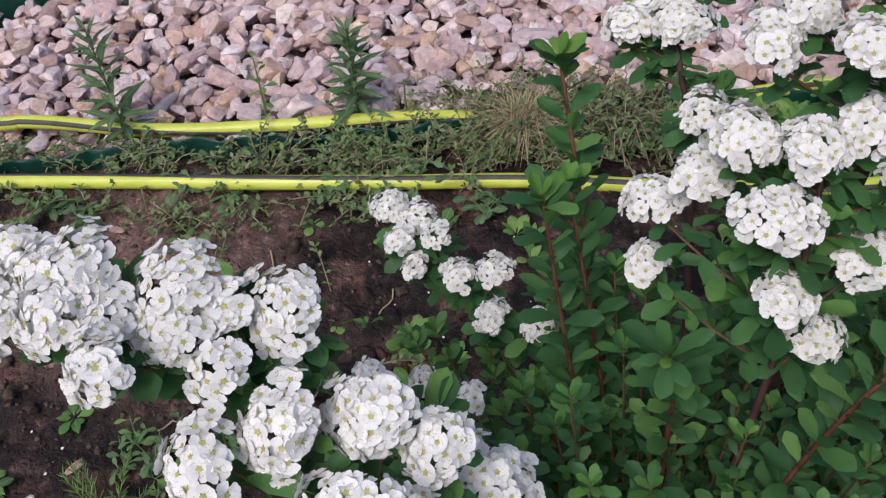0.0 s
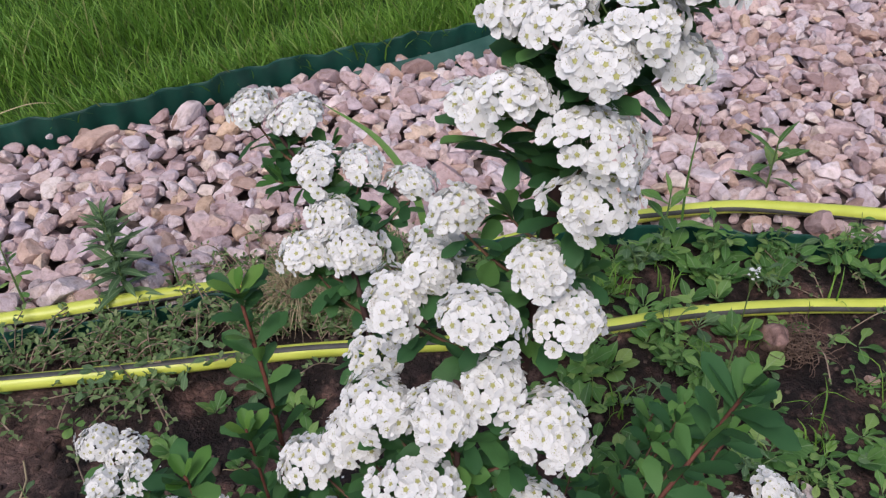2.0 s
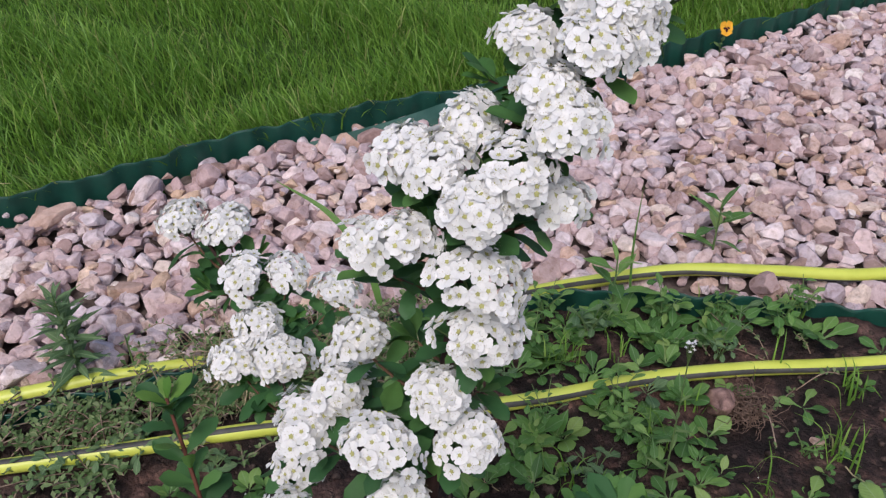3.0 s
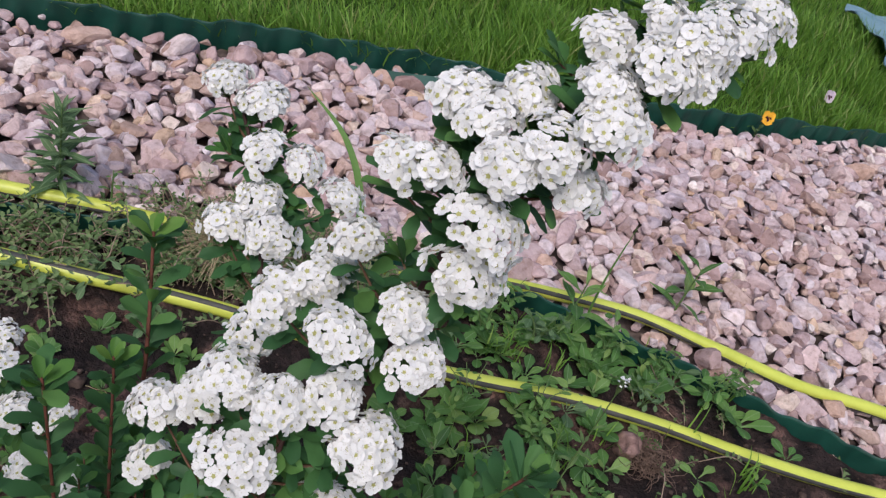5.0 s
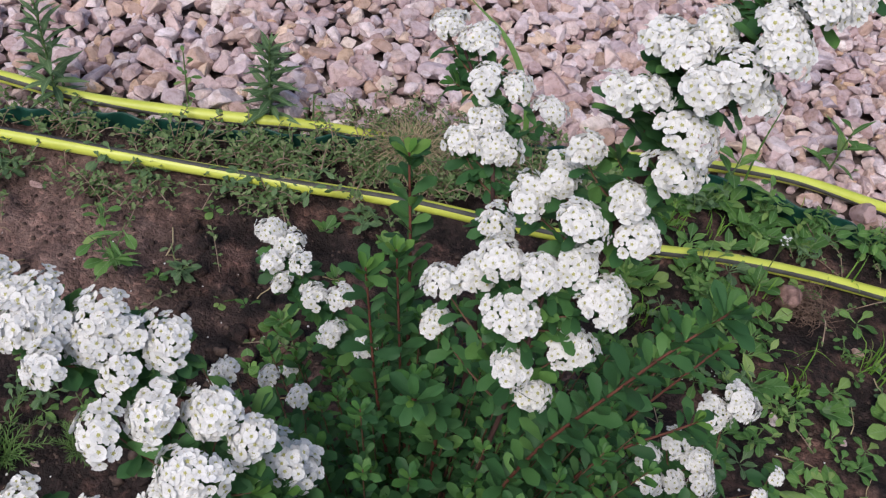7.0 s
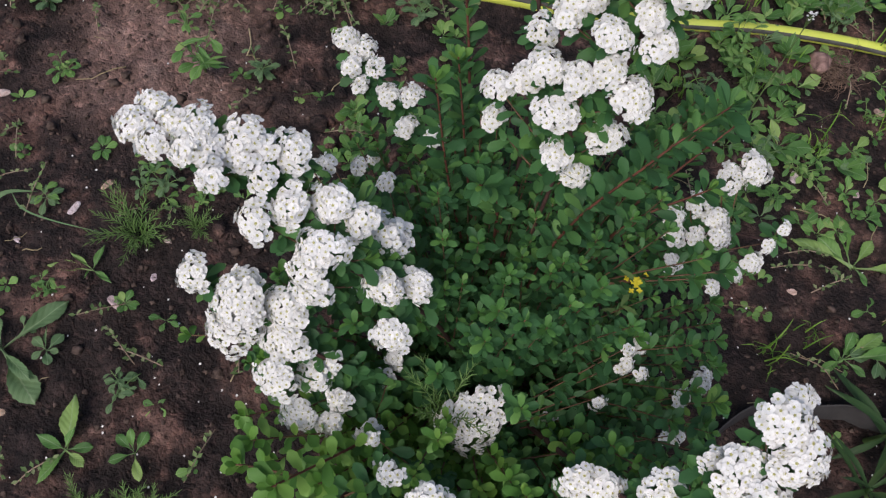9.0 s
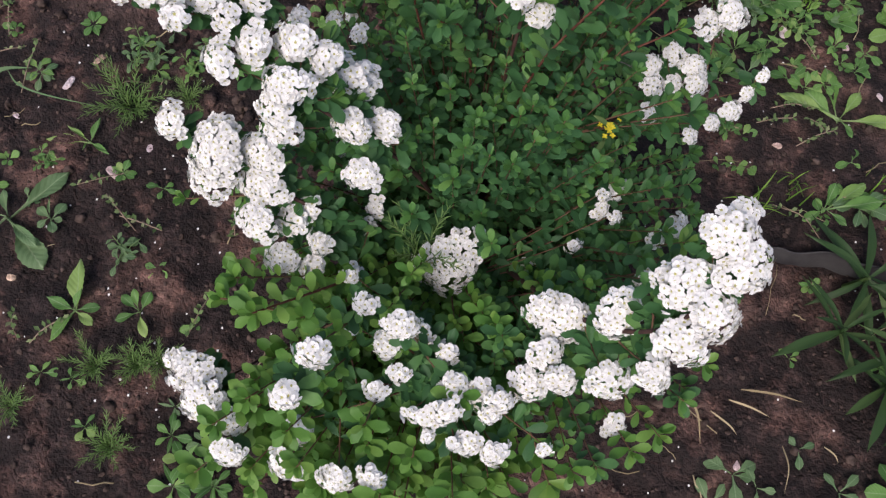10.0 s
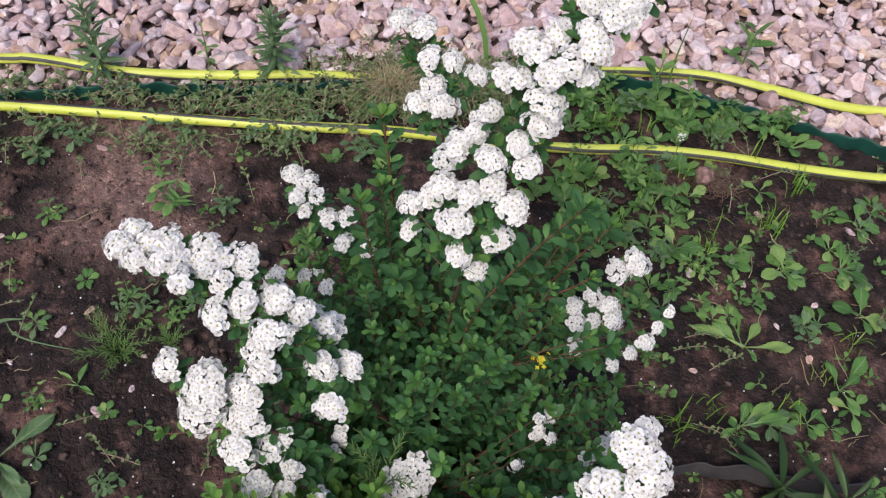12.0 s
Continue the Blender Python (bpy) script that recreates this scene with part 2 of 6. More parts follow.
def stone_material():
    m, nt, b = material("pink_crushed_stone", 0.82, 0.25)
    r = piece_random(nt)
    c = ramp(nt, r, [(0.0, (0.360, 0.262, 0.250)), (0.10, (0.500, 0.375, 0.370)), (0.22, (0.480, 0.415, 0.450)), (0.36, (0.720, 0.625, 0.620)), (0.46, (0.500, 0.350, 0.275)),
                     (0.58, (0.680, 0.620, 0.640)), (0.70, (0.500, 0.385, 0.385)), (0.80, (0.620, 0.490, 0.475)), (0.89, (0.330, 0.230, 0.210)), (0.94, (0.60, 0.44, 0.31)), (1.0, (0.760, 0.700, 0.670))])
    mid = noise_node(nt, 32.0, 6.0, 0.65)
    fine = noise_node(nt, 260.0, 5.0, 0.7)
    col = mix(nt, 0.75, c.outputs["Color"], ramp(nt, mid.outputs["Fac"], [(0.27, (0.60, 0.51, 0.47)), (0.42, (1.06, 1.01, 1.01)), (0.60, (1.22, 1.18, 1.18)), (0.74, (1.5, 1.48, 1.48))]).outputs["Color"], "MULTIPLY")
    col = mix(nt, 0.3, col, mix(nt, fine.outputs["Fac"], (0.4, 0.38, 0.36), (1.6, 1.6, 1.6)), "MULTIPLY")
    spot = noise_node(nt, 95.0, 4.0, 0.6)
    col = mix(nt, 0.6, col, ramp(nt, spot.outputs["Fac"], [(0.34, (0.62, 0.52, 0.46)), (0.46, (1.0, 0.97, 0.95)), (0.58, (1.08, 1.07, 1.09)), (0.70, (1.35, 1.33, 1.33))]).outputs["Color"], "MULTIPLY")
    col = mix(nt, 1.0, col, (0.905, 0.915, 0.925), "MULTIPLY")
    nt.links.new(col, b.inputs["Base Color"])
    bump(nt, b, mix(nt, 0.4, mid.outputs["Fac"], mix(nt, 0.5, spot.outputs["Fac"], fine.outputs["Fac"])), 1.0, 0.010)
    return m


STONE = stone_material()


# ---- building helpers ----
class Buf:
    """Vertices, faces and material slots of one mesh."""

    def __init__(self):
        self.v, self.f, self.m, self.n = [], [], [], 0

    def add(self, verts, faces, slot=0):
        self.v.append(np.asarray(verts, float))
        self.f.extend([tuple(i + self.n for i in f) for f in faces])
        self.m.extend([slot] * len(faces))
        self.n += len(verts)

    def mesh(self, name, mats, smooth=True):
        me = bpy.data.meshes.new(name)
        me.from_pydata(np.concatenate(self.v).tolist(), [], self.f)
        for x in mats:
            me.materials.append(x)
        me.polygons.foreach_set("material_index", self.m)
        if smooth:
            me.polygons.foreach_set("use_smooth", [True] * len(self.f))
        me.update()
        return me


def part(name, data, parent, label="", m=None):
    ob = new(name, data)
    ob.parent = parent
    if m is not None:
        ob.matrix_basis = m
    return tagged(ob, label)


def thing(name, at, label, category, group="", kind=""):
    ob = new(name)
    ob.empty_display_size = 0.02
    ob.location = at
    return tagged(ob, label, category, group, kind)


def unit(v):
    v = np.asarray(v, float)
    return v / max(1e-9, np.linalg.norm(v))


def turned(d, up, roll=0.0):
    """Columns x, y, z with y along d and z towards up."""
    y = unit(d)
    x = np.cross(y, up)
    if np.linalg.norm(x) < 1e-4:
        x = np.cross(y, (1.0, 0.3, 0.1))
    x = unit(x)
    z = np.cross(x, y)
    c, s = math.cos(roll), math.sin(roll)
    return np.stack([c * x + s * z, y, c * z - s * x], 1)


def to_matrix(R, o, s=1.0):
    m = Matrix([[*(R[i] * s), o[i]] for i in range(3)] + [[0, 0, 0, 1]])
    return m


def tube(buf, pts, radii, sides=6, slot=0, caps=True):
    pts = np.asarray(pts, float)
    n = len(pts)
    tan = np.gradient(pts, axis=0)
    ref = np.array((0.31, 0.17, 0.93)) if abs(unit(tan[0])[2]) < 0.9 else np.array((0.9, 0.3, 0.1))
    x = unit(np.cross(tan[0], ref))
    vs = []
    for i in range(n):
        t = unit(tan[i])
        x = unit(x - t * np.dot(x, t))
        y = np.cross(t, x)
        for k in range(sides):
            a = 2 * math.pi * k / sides
            vs.append(pts[i] + radii[i] * (math.cos(a) * x + math.sin(a) * y))
    fs = [(i * sides + k, i * sides + (k + 1) % sides, (i + 1) * sides + (k + 1) % sides, (i + 1) * sides + k) for i in range(n - 1) for k in range(sides)]
    if caps:
        fs += [tuple(range(sides))[::-1], tuple((n - 1) * sides + k for k in range(sides))]
    buf.add(vs, fs, slot)


def spline(points, n):
    """A smooth line through the points, n places on it."""
    p = np.asarray(points, float)
    q = np.concatenate([[2 * p[0] - p[1]], p, [2 * p[-1] - p[-2]]])
    out = []
    for u in np.linspace(0, len(p) - 1 - 1e-6, n):
        i, t = int(u), u - int(u)
        a, b, c, d = q[i:i + 4]
        out.append(0.5 * (2 * b + (c - a) * t + (2 * a - 5 * b + 4 * c - d) * t * t + (3 * b - a - 3 * c + d) * t ** 3))
    return np.array(out)


def leaf_shape(profile, fold=0.10, droop=0.2, teeth=0.0, wave=0.0):
    """A leaf of length 1 along y: rows of three or five points over the width given by profile (place, half width)."""
    vs, fs = [], []
    for i, (t, w) in enumerate(profile):
        w2 = w * (1 + (teeth if i % 2 else -teeth))
        z = -droop * t * t
        for s in (-1.0, -0.5, 0.0, 0.5, 1.0):
            vs.append((s * w2, t - abs(s) * 0.04, z + fold * abs(s) * w * 2 + wave * math.sin(t * 9 + s * 3) * 0.03))
    for i in range(len(profile) - 1):
        for k in range(4):
            a = i * 5 + k
            fs.append((a, a + 1, a + 6, a + 5))
    return np.array(vs), fs


OBOVATE = [(0.0, 0.018), (0.10, 0.040), (0.28, 0.115), (0.48, 0.185), (0.66, 0.222), (0.82, 0.215), (0.94, 0.150), (1.0, 0.055)]
OVATE = [(0.0, 0.02), (0.20, 0.028), (0.33, 0.10), (0.48, 0.165), (0.64, 0.18), (0.80, 0.135), (0.92, 0.075), (1.0, 0.015)]
SPATULATE = [(0.0, 0.02), (0.25, 0.03), (0.45, 0.07), (0.60, 0.15), (0.75, 0.19), (0.88, 0.16), (1.0, 0.04)]
LANCE = [(0.0, 0.015), (0.15, 0.06), (0.4, 0.105), (0.65, 0.095), (0.85, 0.05), (1.0, 0.005)]
BLUNT_FINE = [(0.0, 0.014), (0.2, 0.022), (0.36, 0.06), (0.48, 0.13), (0.62, 0.20), (0.76, 0.225), (0.88, 0.19), (0.96, 0.11), (1.0, 0.03)]
POINT_FINE = [(0.0, 0.014), (0.18, 0.022), (0.30, 0.08), (0.45, 0.155), (0.60, 0.175), (0.75, 0.145), (0.88, 0.085), (0.96, 0.035), (1.0, 0.008)]
SMALL = [(0.0, 0.04), (0.35, 0.22), (0.7, 0.26), (1.0, 0.06)]
LEAF_A = leaf_shape(OBOVATE, 0.12, 0.16, 0.06)
LEAF_B = leaf_shape(OBOVATE, 0.05, 0.32, 0.08, 0.5)
LEAF_C = leaf_shape(OBOVATE, 0.20, -0.06, 0.05)
LEAF_SMALL = leaf_shape(SMALL, 0.1, 0.1)


def light_leaf(profile, fold, droop):
    vs, fs = [], []
    for t, w in profile:
        vs += [(-w, t - 0.04, fold * w * 2 - droop * t * t), (0, t, -droop * t * t), (w, t - 0.04, fold * w * 2 - droop * t * t)]
    for i in range(len(profile) - 1):
        fs += [(i * 3 + k, i * 3 + k + 1, i * 3 + k + 4, i * 3 + k + 3) for k in (0, 1)]
    return np.array(vs), fs


LIGHT = [(0.0, 0.018), (0.26, 0.11), (0.50, 0.195), (0.73, 0.235), (0.91, 0.175), (1.0, 0.06)]
LIGHT_LEAVES = [light_leaf(LIGHT, 0.12, 0.16), light_leaf(LIGHT, 0.05, 0.32), light_leaf(LIGHT, 0.2, -0.05)]
TINY = (np.array([(0, 0, 0), (-0.25, 0.55, 0.08), (0, 0.5, 0), (0.25, 0.55, 0.08), (0, 1, -0.06)]), [(0, 2, 1), (0, 3, 2), (1, 2, 4), (2, 3, 4)])


def leaf_into(buf, shape, o, d, up, length, roll=0.0, slot=0, wide=1.0):
    R = turned(d, up, roll)
    v = shape[0] * (length * wide, length, length)
    buf.add(v @ R.T + np.asarray(o), shape[1], slot)


def leaf_mesh(name, shape, mat, wide=1.0):
    b = Buf()
    b.add(shape[0] * (wide, 1, 1), shape[1])
    return b.mesh(name, [mat])


# ---- the plan ----
NEAR_EDGE = [(-4.6, 0.780), (-1.6, 0.970), (-0.9, 1.020), (-0.42, 1.083), (-0.23, 1.106), (0.05, 1.168), (0.32, 1.214), (0.54, 1.230), (0.74, 1.205), (0.92, 1.147), (1.15, 1.077), (1.6, 0.990), (2.4, 0.890), (4.6, 0.640)]
FAR_EDGE = [(-4.6, 0.980), (-1.9, 1.210), (-1.3, 1.370), (-0.9, 1.506), (-0.38, 1.640), (-0.18, 1.709), (0.02, 1.797), (0.38, 1.895), (0.58, 1.936), (0.94, 2.025), (1.2, 2.124), (1.46, 2.207), (1.8, 2.352), (2.6, 2.680), (4.6, 3.400)]


FAR_HOSE = [(-2.2, 1.11), (-0.9, 1.131), (-0.7, 1.143), (-0.5, 1.132), (-0.3, 1.142), (-0.1, 1.169), (0.1, 1.195), (0.3, 1.217), (0.5, 1.239), (0.65, 1.265), (0.8, 1.26), (0.95, 1.229), (1.1, 1.204), (1.3, 1.18), (1.7, 1.09), (2.4, 0.97)]
HOSE_LINE = [(-2.2, 1.0), (-0.9, 1.006), (-0.7, 1.009), (-0.5, 1.011), (-0.3, 1.011), (-0.1, 1.017), (0.1, 1.026), (0.3, 1.019), (0.5, 1.021), (0.65, 1.03), (0.8, 1.026), (0.95, 1.015), (1.1, 1.011), (1.3, 1.008), (1.7, 0.975), (2.4, 0.9)]


def line_y(line, x):
    return np.interp(x, [p[0] for p in line], [p[1] for p in line])


def ground_z(x, y):
    """Height of the ground."""
    v = Vector((x, y, 0.0))
    ne, fe = line_y(NEAR_EDGE, x), line_y(FAR_EDGE, x)
    z = 0.010 * noise.noise(v * 4.0) + 0.010 * noise.noise(v * 13.0) + 0.011 * noise.noise(v * 24.0) + 0.004 * noise.noise(v * 55.0)
    bed = min(1.0, max(0.0, (y - 0.95) / 0.08)) * min(1.0, max(0.0, (ne + 0.01 - y) / 0.02))
    z += 0.016 * bed
    if y > ne:
        z = z * 0.5 - 0.004
    if y > fe:
        z = 0.012 + 0.008 * noise.noise(v * 3.0)
    return z


def build_ground():
    xs = np.concatenate([[-60, -25, -10], np.arange(-5.0, -1.05, 0.1), np.arange(-1.0, 1.5, 0.0085), np.arange(1.55, 5.0, 0.1), [6, 11, 26, 60]])
    ys = np.concatenate([[-60, -25, -10, -5, -2.5, -1.3, -0.8], np.arange(-0.45, 1.27, 0.0085), np.arange(1.28, 3.6, 0.04), [3.8, 5, 8, 14, 30, 60]])
    vs = [(x, y, ground_z(x, y)) for y in ys for x in xs]
    nx = len(xs)
    b = Buf()
    fs = [(j * nx + i, j * nx + i + 1, (j + 1) * nx + i + 1, (j + 1) * nx + i) for j in range(len(ys) - 1) for i in range(nx - 1)]
    b.add(vs, fs)
    b.m = []
    for j in range(len(ys) - 1):
        for i in range(nx - 1):
            x, y = 0.5 * (xs[i] + xs[i + 1]), 0.5 * (ys[j] + ys[j + 1])
            b.m.append(2 if y > line_y(FAR_EDGE, x) else 1 if y > line_y(NEAR_EDGE, x) else 0)
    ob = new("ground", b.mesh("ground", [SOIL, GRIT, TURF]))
    tagged(ob, "dark crumbly garden soil with a drier reddish patch", "soil", kind="structure")


build_ground()


# ---- garden edging ----
def edging(line, height, base, label, seed):
    r = random.Random(seed)
    p = spline([(x, y, 0) for x, y in line], 900)
    tan = np.gradient(p, axis=0)
    b = Buf()
    run, vs = 0.0, []
    for i in range(len(p)):
        run += np.linalg.norm(p[i] - p[i - 1]) if i else 0.0
        t = unit(tan[i])
        nrm = np.array((-t[1], t[0], 0))
        wv = 0.0035 * math.sin(run * 105) + 0.006 * noise.noise(Vector((run * 6, seed, 0)))
        top = base + height + 0.004 * math.sin(run * 48 + seed) + 0.008 * noise.noise(Vector((run * 5, seed + 3, 0)))
        lean = 0.012 * noise.noise(Vector((run * 2.5, seed + 7, 0)))
        for s, z, k in ((-1, -0.03, 0), (-1, top - 0.004, 1), (-1.4, top, 1), (1.4, top, 1), (1, top - 0.004, 1), (1, -0.03, 0)):
            q = p[i] + nrm * (wv + s * 0.0013 + lean * k)
            vs.append((q[0], q[1], z))
    fs = [(i * 6 + k, i * 6 + k + 1, (i + 1) * 6 + k + 1, (i + 1) * 6 + k) for i in range(len(p) - 1) for k in range(5)]
    b.add(vs, fs)
    ob = thing("lawn_edging", (0, 0, 0), label, "garden edging", "plastic edging strips")
    part("edging_strip", b.mesh("edging_strip", [EDGING]), ob)
    rim = Buf()
    tube(rim, np.array(vs)[2::6] * 0.5 + np.array(vs)[3::6] * 0.5, [0.0021] * len(p), 6)
    part("rim", rim.mesh("rim", [EDGING]), ob, "rounded plastic top rim")
    return ob


edging(NEAR_EDGE, 0.040, 0.0, "dark green wavy plastic edging between soil and gravel", 2)
far_edging = edging(FAR_EDGE, 0.078, 0.0, "dark green wavy plastic edging between gravel and lawn", 5)
loose = Buf()
lp = spline([(0.16, 1.80, 0), (0.26, 1.815, 0), (0.38, 1.842, 0), (0.50, 1.885, 0)], 40)
for k, q in enumerate(lp):
    top = 0.040 + 0.030 * k / 39
    loose.v.append(np.array([(q[0], q[1] - 0.012, 0.0), (q[0], q[1], top), (q[0], q[1] + 0.002, top), (q[0], q[1] - 0.009, 0.0)]))
loose.f = [(i * 4 + k, i * 4 + k + 1, (i + 1) * 4 + k + 1, (i + 1) * 4 + k) for i in range(39) for k in range(3)]
loose.m = [0] * len(loose.f)
part("loose_end", loose.mesh("loose_end", [EDGING_DUSTY]), far_edging, "dusty loose end of the plastic strip")


# ---- hoses ----
def hose(points, radius, twist, label):
    p = spline(points, 360)
    base = thing("garden_hose", tuple(p[len(p) // 2]), label, "garden hose", "yellow hoses")
    o = np.array(base.location)
    b = Buf()
    tube(b, p - o, [radius] * len(p), 18)
    part("hose_wall", b.mesh("hose_wall", [HOSE]), base)
    s = Buf()
    tan = np.gradient(p, axis=0)
    vs = []
    for i in range(len(p)):
        t = unit(tan[i])
        side = unit(np.cross((0, 0, 1), t))
        up = np.cross(t, side)
        a0 = radians(np.interp(p[i][0], [k[0] for k in twist], [k[1] for k in twist]))
        for da, dr in ((-0.36, 0.0), (-0.34, 0.0005), (-0.11, 0.0006), (0.11, 0.0006), (0.34, 0.0005), (0.36, 0.0)):
            a = a0 + da
            vs.append(p[i] - o + (radius + dr) * (-math.cos(a) * side + math.sin(a) * up))
    s.add(vs, [(i * 6 + k, i * 6 + k + 1, (i + 1) * 6 + k + 1, (i + 1) * 6 + k) for i in range(len(p) - 1) for k in range(5)])
    part("stripe", s.mesh("stripe", [STRIPE]), base, "dark grey stripe along the hose")
    return base


hose([(-4.6, 0.86, 0.014), (-2.2, 0.985, 0.014), (-0.9, 1.006, 0.024), (-0.7, 1.009, 0.027), (-0.5, 1.011, 0.028), (-0.3, 1.011, 0.029), (-0.1, 1.017, 0.027), (0.1, 1.026, 0.025), (0.3, 1.019, 0.022), (0.5, 1.021, 0.023), (0.65, 1.03, 0.027), (0.8, 1.026, 0.027), (0.95, 1.015, 0.022), (1.1, 1.011, 0.016), (1.3, 1.008, 0.016), (1.7, 0.975, 0.014), (2.4, 0.83, 0.014), (4.6, 0.54, 0.014)], 0.0112,
     [(-1.0, 125), (-0.5, 104), (-0.25, 84), (0.0, 72), (0.3, 60), (0.5, 26), (0.8, 22), (1.0, 6), (1.3, 2)], "yellow garden hose with grey stripe lying on soil")
hose([(-4.6, 0.93, 0.03), (-2.2, 1.09, 0.03), (-0.9, 1.131, 0.034), (-0.7, 1.143, 0.036), (-0.5, 1.132, 0.029), (-0.3, 1.142, 0.031), (-0.1, 1.169, 0.028), (0.1, 1.195, 0.012), (0.3, 1.217, 0.014), (0.5, 1.239, 0.035), (0.65, 1.265, 0.028), (0.8, 1.26, 0.036), (0.95, 1.229, 0.036), (1.1, 1.204, 0.028), (1.3, 1.18, 0.036), (1.7, 1.09, 0.034), (2.4, 0.99, 0.03), (4.6, 0.74, 0.03)], 0.0112,
     [(-1.0, 60), (-0.5, 20), (-0.3, -30), (0.4, 60), (0.62, 40), (0.80, 12), (0.98, -30), (1.2, -45)], "yellow garden hose with grey stripe lying on gravel")


# ---- the spirea bush ----
def floret_mesh(seed):
    r = random.Random(seed)
    b = Buf()
    for k in range(5):
        a = 2 * math.pi * k / 5 + r.uniform(-0.1, 0.1)
        L, W, tilt = r.uniform(0.88, 1.10), r.uniform(0.44, 0.56), r.uniform(-0.18, 0.34)
        vs = [(0.0, 0.12, 0.0)]
        for j in range(9):
            u = math.pi * (j / 8.0)
            x, y = -math.cos(u) * W * (1.0 if 0 < j < 8 else 0.72), 0.18 + (0.42 + 0.34 * math.sin(u)) * L * (1 if 0 < j < 8 else 0.42)
            y -= 0.05 * L if j == 4 else 0.0
            vs.append((x, y, 0.10 * abs(x) / W + tilt * y + r.uniform(-0.02, 0.02)))
        vs.append((0.0, 0.6 * L, tilt * 0.6 * L - 0.04))
        fs = [(10, 1 + j, 2 + j)[::-1] for j in range(8)] + [(0, 1, 10)[::-1], (0, 10, 9)[::-1]]
        c, s = math.cos(a), math.sin(a)
        b.add([(c * x - s * y, s * x + c * y, z) for x, y, z in vs], fs, 0)
    ring = [((0.27 if j % 2 else 0.18) * math.cos(t), (0.27 if j % 2 else 0.18) * math.sin(t), 0.12 if j % 2 else 0.06) for j, t in enumerate(np.arange(10) * math.pi / 5 + 0.31)]
    b.add([(0, 0, 0.09)] + ring, [(0, 1 + i, 1 + (i + 1) % 10) for i in range(10)], 1)
    for k in range(13):
        a = 2 * math.pi * k / 13 + r.uniform(-0.2, 0.2)
        q = r.uniform(0.22, 0.52)
        x, y, z = q * math.cos(a), q * math.sin(a), r.uniform(0.22, 0.42)
        e = r.uniform(0.035, 0.055)
        b.add([(x - e, y, z), (x + e, y, z), (x, y + e, z), (x, y, z + e)], [(0, 2, 1), (0, 1, 3), (1, 2, 3), (2, 0, 3)], 2)
    v = np.concatenate(b.v)
    b.v = [v]
    return b


FLORETS = [floret_mesh(s) for s in range(5)]
FLORET_ARRAYS = [(b.v[0], b.f, b.m) for b in FLORETS]
FLORET_MESHES = [b.mesh("floret", [PETAL, EYE_DISC, ANTHER]) for b in FLORETS]
BUSH = thing("spirea_bush", (0.2, 0.34, 0.0), "white flowering spirea bush with arching leafy branches on soil", "shrub")
BASE = np.array((0.2, 0.34, 0.0))


def cluster(at, radius, normal, seed, apart=False, floret=0.0052):
    """A domed flower cluster: stalks, and florets over a cap."""
    r = random.Random(seed)
    radius = radius * 0.93
    at, nrm = np.asarray(at, float) - BASE, unit(normal)
    R = turned(np.cross(nrm, (0.3, 0.9, 0.1)), nrm)
    squash = r.uniform(0.40, 0.66)
    turn_a, turn_b, lobe = r.uniform(0, 6.28), r.uniform(0, 6.28), r.uniform(0.08, 0.20)
    lop = np.array((r.uniform(0.82, 1.12), r.uniform(0.82, 1.12), 1.0))
    count = int(max(6, 2.75 * math.pi * radius ** 2 * (0.55 + 0.5 * squash) / (math.pi * (floret * 0.82) ** 2)))
    stalks, spots = Buf(), []
    root = at - nrm * radius * 1.25
    for i in range(count):
        c = 1 - (i + 0.5) / count * 1.08
        s = math.sqrt(max(0, 1 - c * c))
        a = i * 2.39996 + r.uniform(-0.25, 0.25)
        rr = radius * r.uniform(0.80, 1.04) * (1.10 if r.random() < 0.12 else 1.0) * (1 + s * lobe * (math.sin(2 * a + turn_a) + 0.8 * math.sin(3 * a + turn_b)))
        d = R @ np.array((s * math.cos(a), s * math.sin(a), c))
        loc = at + rr * (R @ (np.array((s * math.cos(a), s * math.sin(a), c * squash - 0.22)) * lop))
        spots.append((loc, unit(d + 0.35 * nrm + np.array([r.uniform(-0.34, 0.34) for _ in range(3)])), r.uniform(0.90, 1.22) * floret, r.uniform(0, 6.28), r.randrange(5)))
        if i % 2 == 0:
            tube(stalks, [root, 0.55 * root + 0.45 * loc - nrm * 0.002, loc], [0.0006, 0.0005, 0.0005], 3, 0, False)
    if not apart:
        b = stalks
        b.m = [3] * len(b.m)
        for loc, d, s, roll, k in spots:
            Q = turned(np.cross(d, (0.7, 0.2, 0.5)), d)
            cr, sr = math.cos(roll), math.sin(roll)
            Q = Q @ np.array(((cr, -sr, 0), (sr, cr, 0), (0, 0, 1)))
            v, f, m = FLORET_ARRAYS[k]
            n0 = b.n
            b.v.append(v * s @ Q.T + loc)
            b.f.extend([tuple(i + n0 for i in q) for q in f])
            b.m.extend(m)
            b.n += len(v)
        return part("flower_head", b.mesh("flower_head", [PETAL, EYE_DISC, ANTHER, STALK]), BUSH)
    head = part("flower_head", stalks.mesh("flower_head", [STALK]), BUSH, "domed cluster of small white five-petalled florets")
    for loc, d, s, roll, k in spots:
        Q = turned(np.cross(d, (0.7, 0.2, 0.5)), d)
        cr, sr = math.cos(roll), math.sin(roll)
        Q = Q @ np.array(((cr, -sr, 0), (sr, cr, 0), (0, 0, 1)))
        part("floret", FLORET_MESHES[k], head, m=to_matrix(Q, loc, s))
    return head


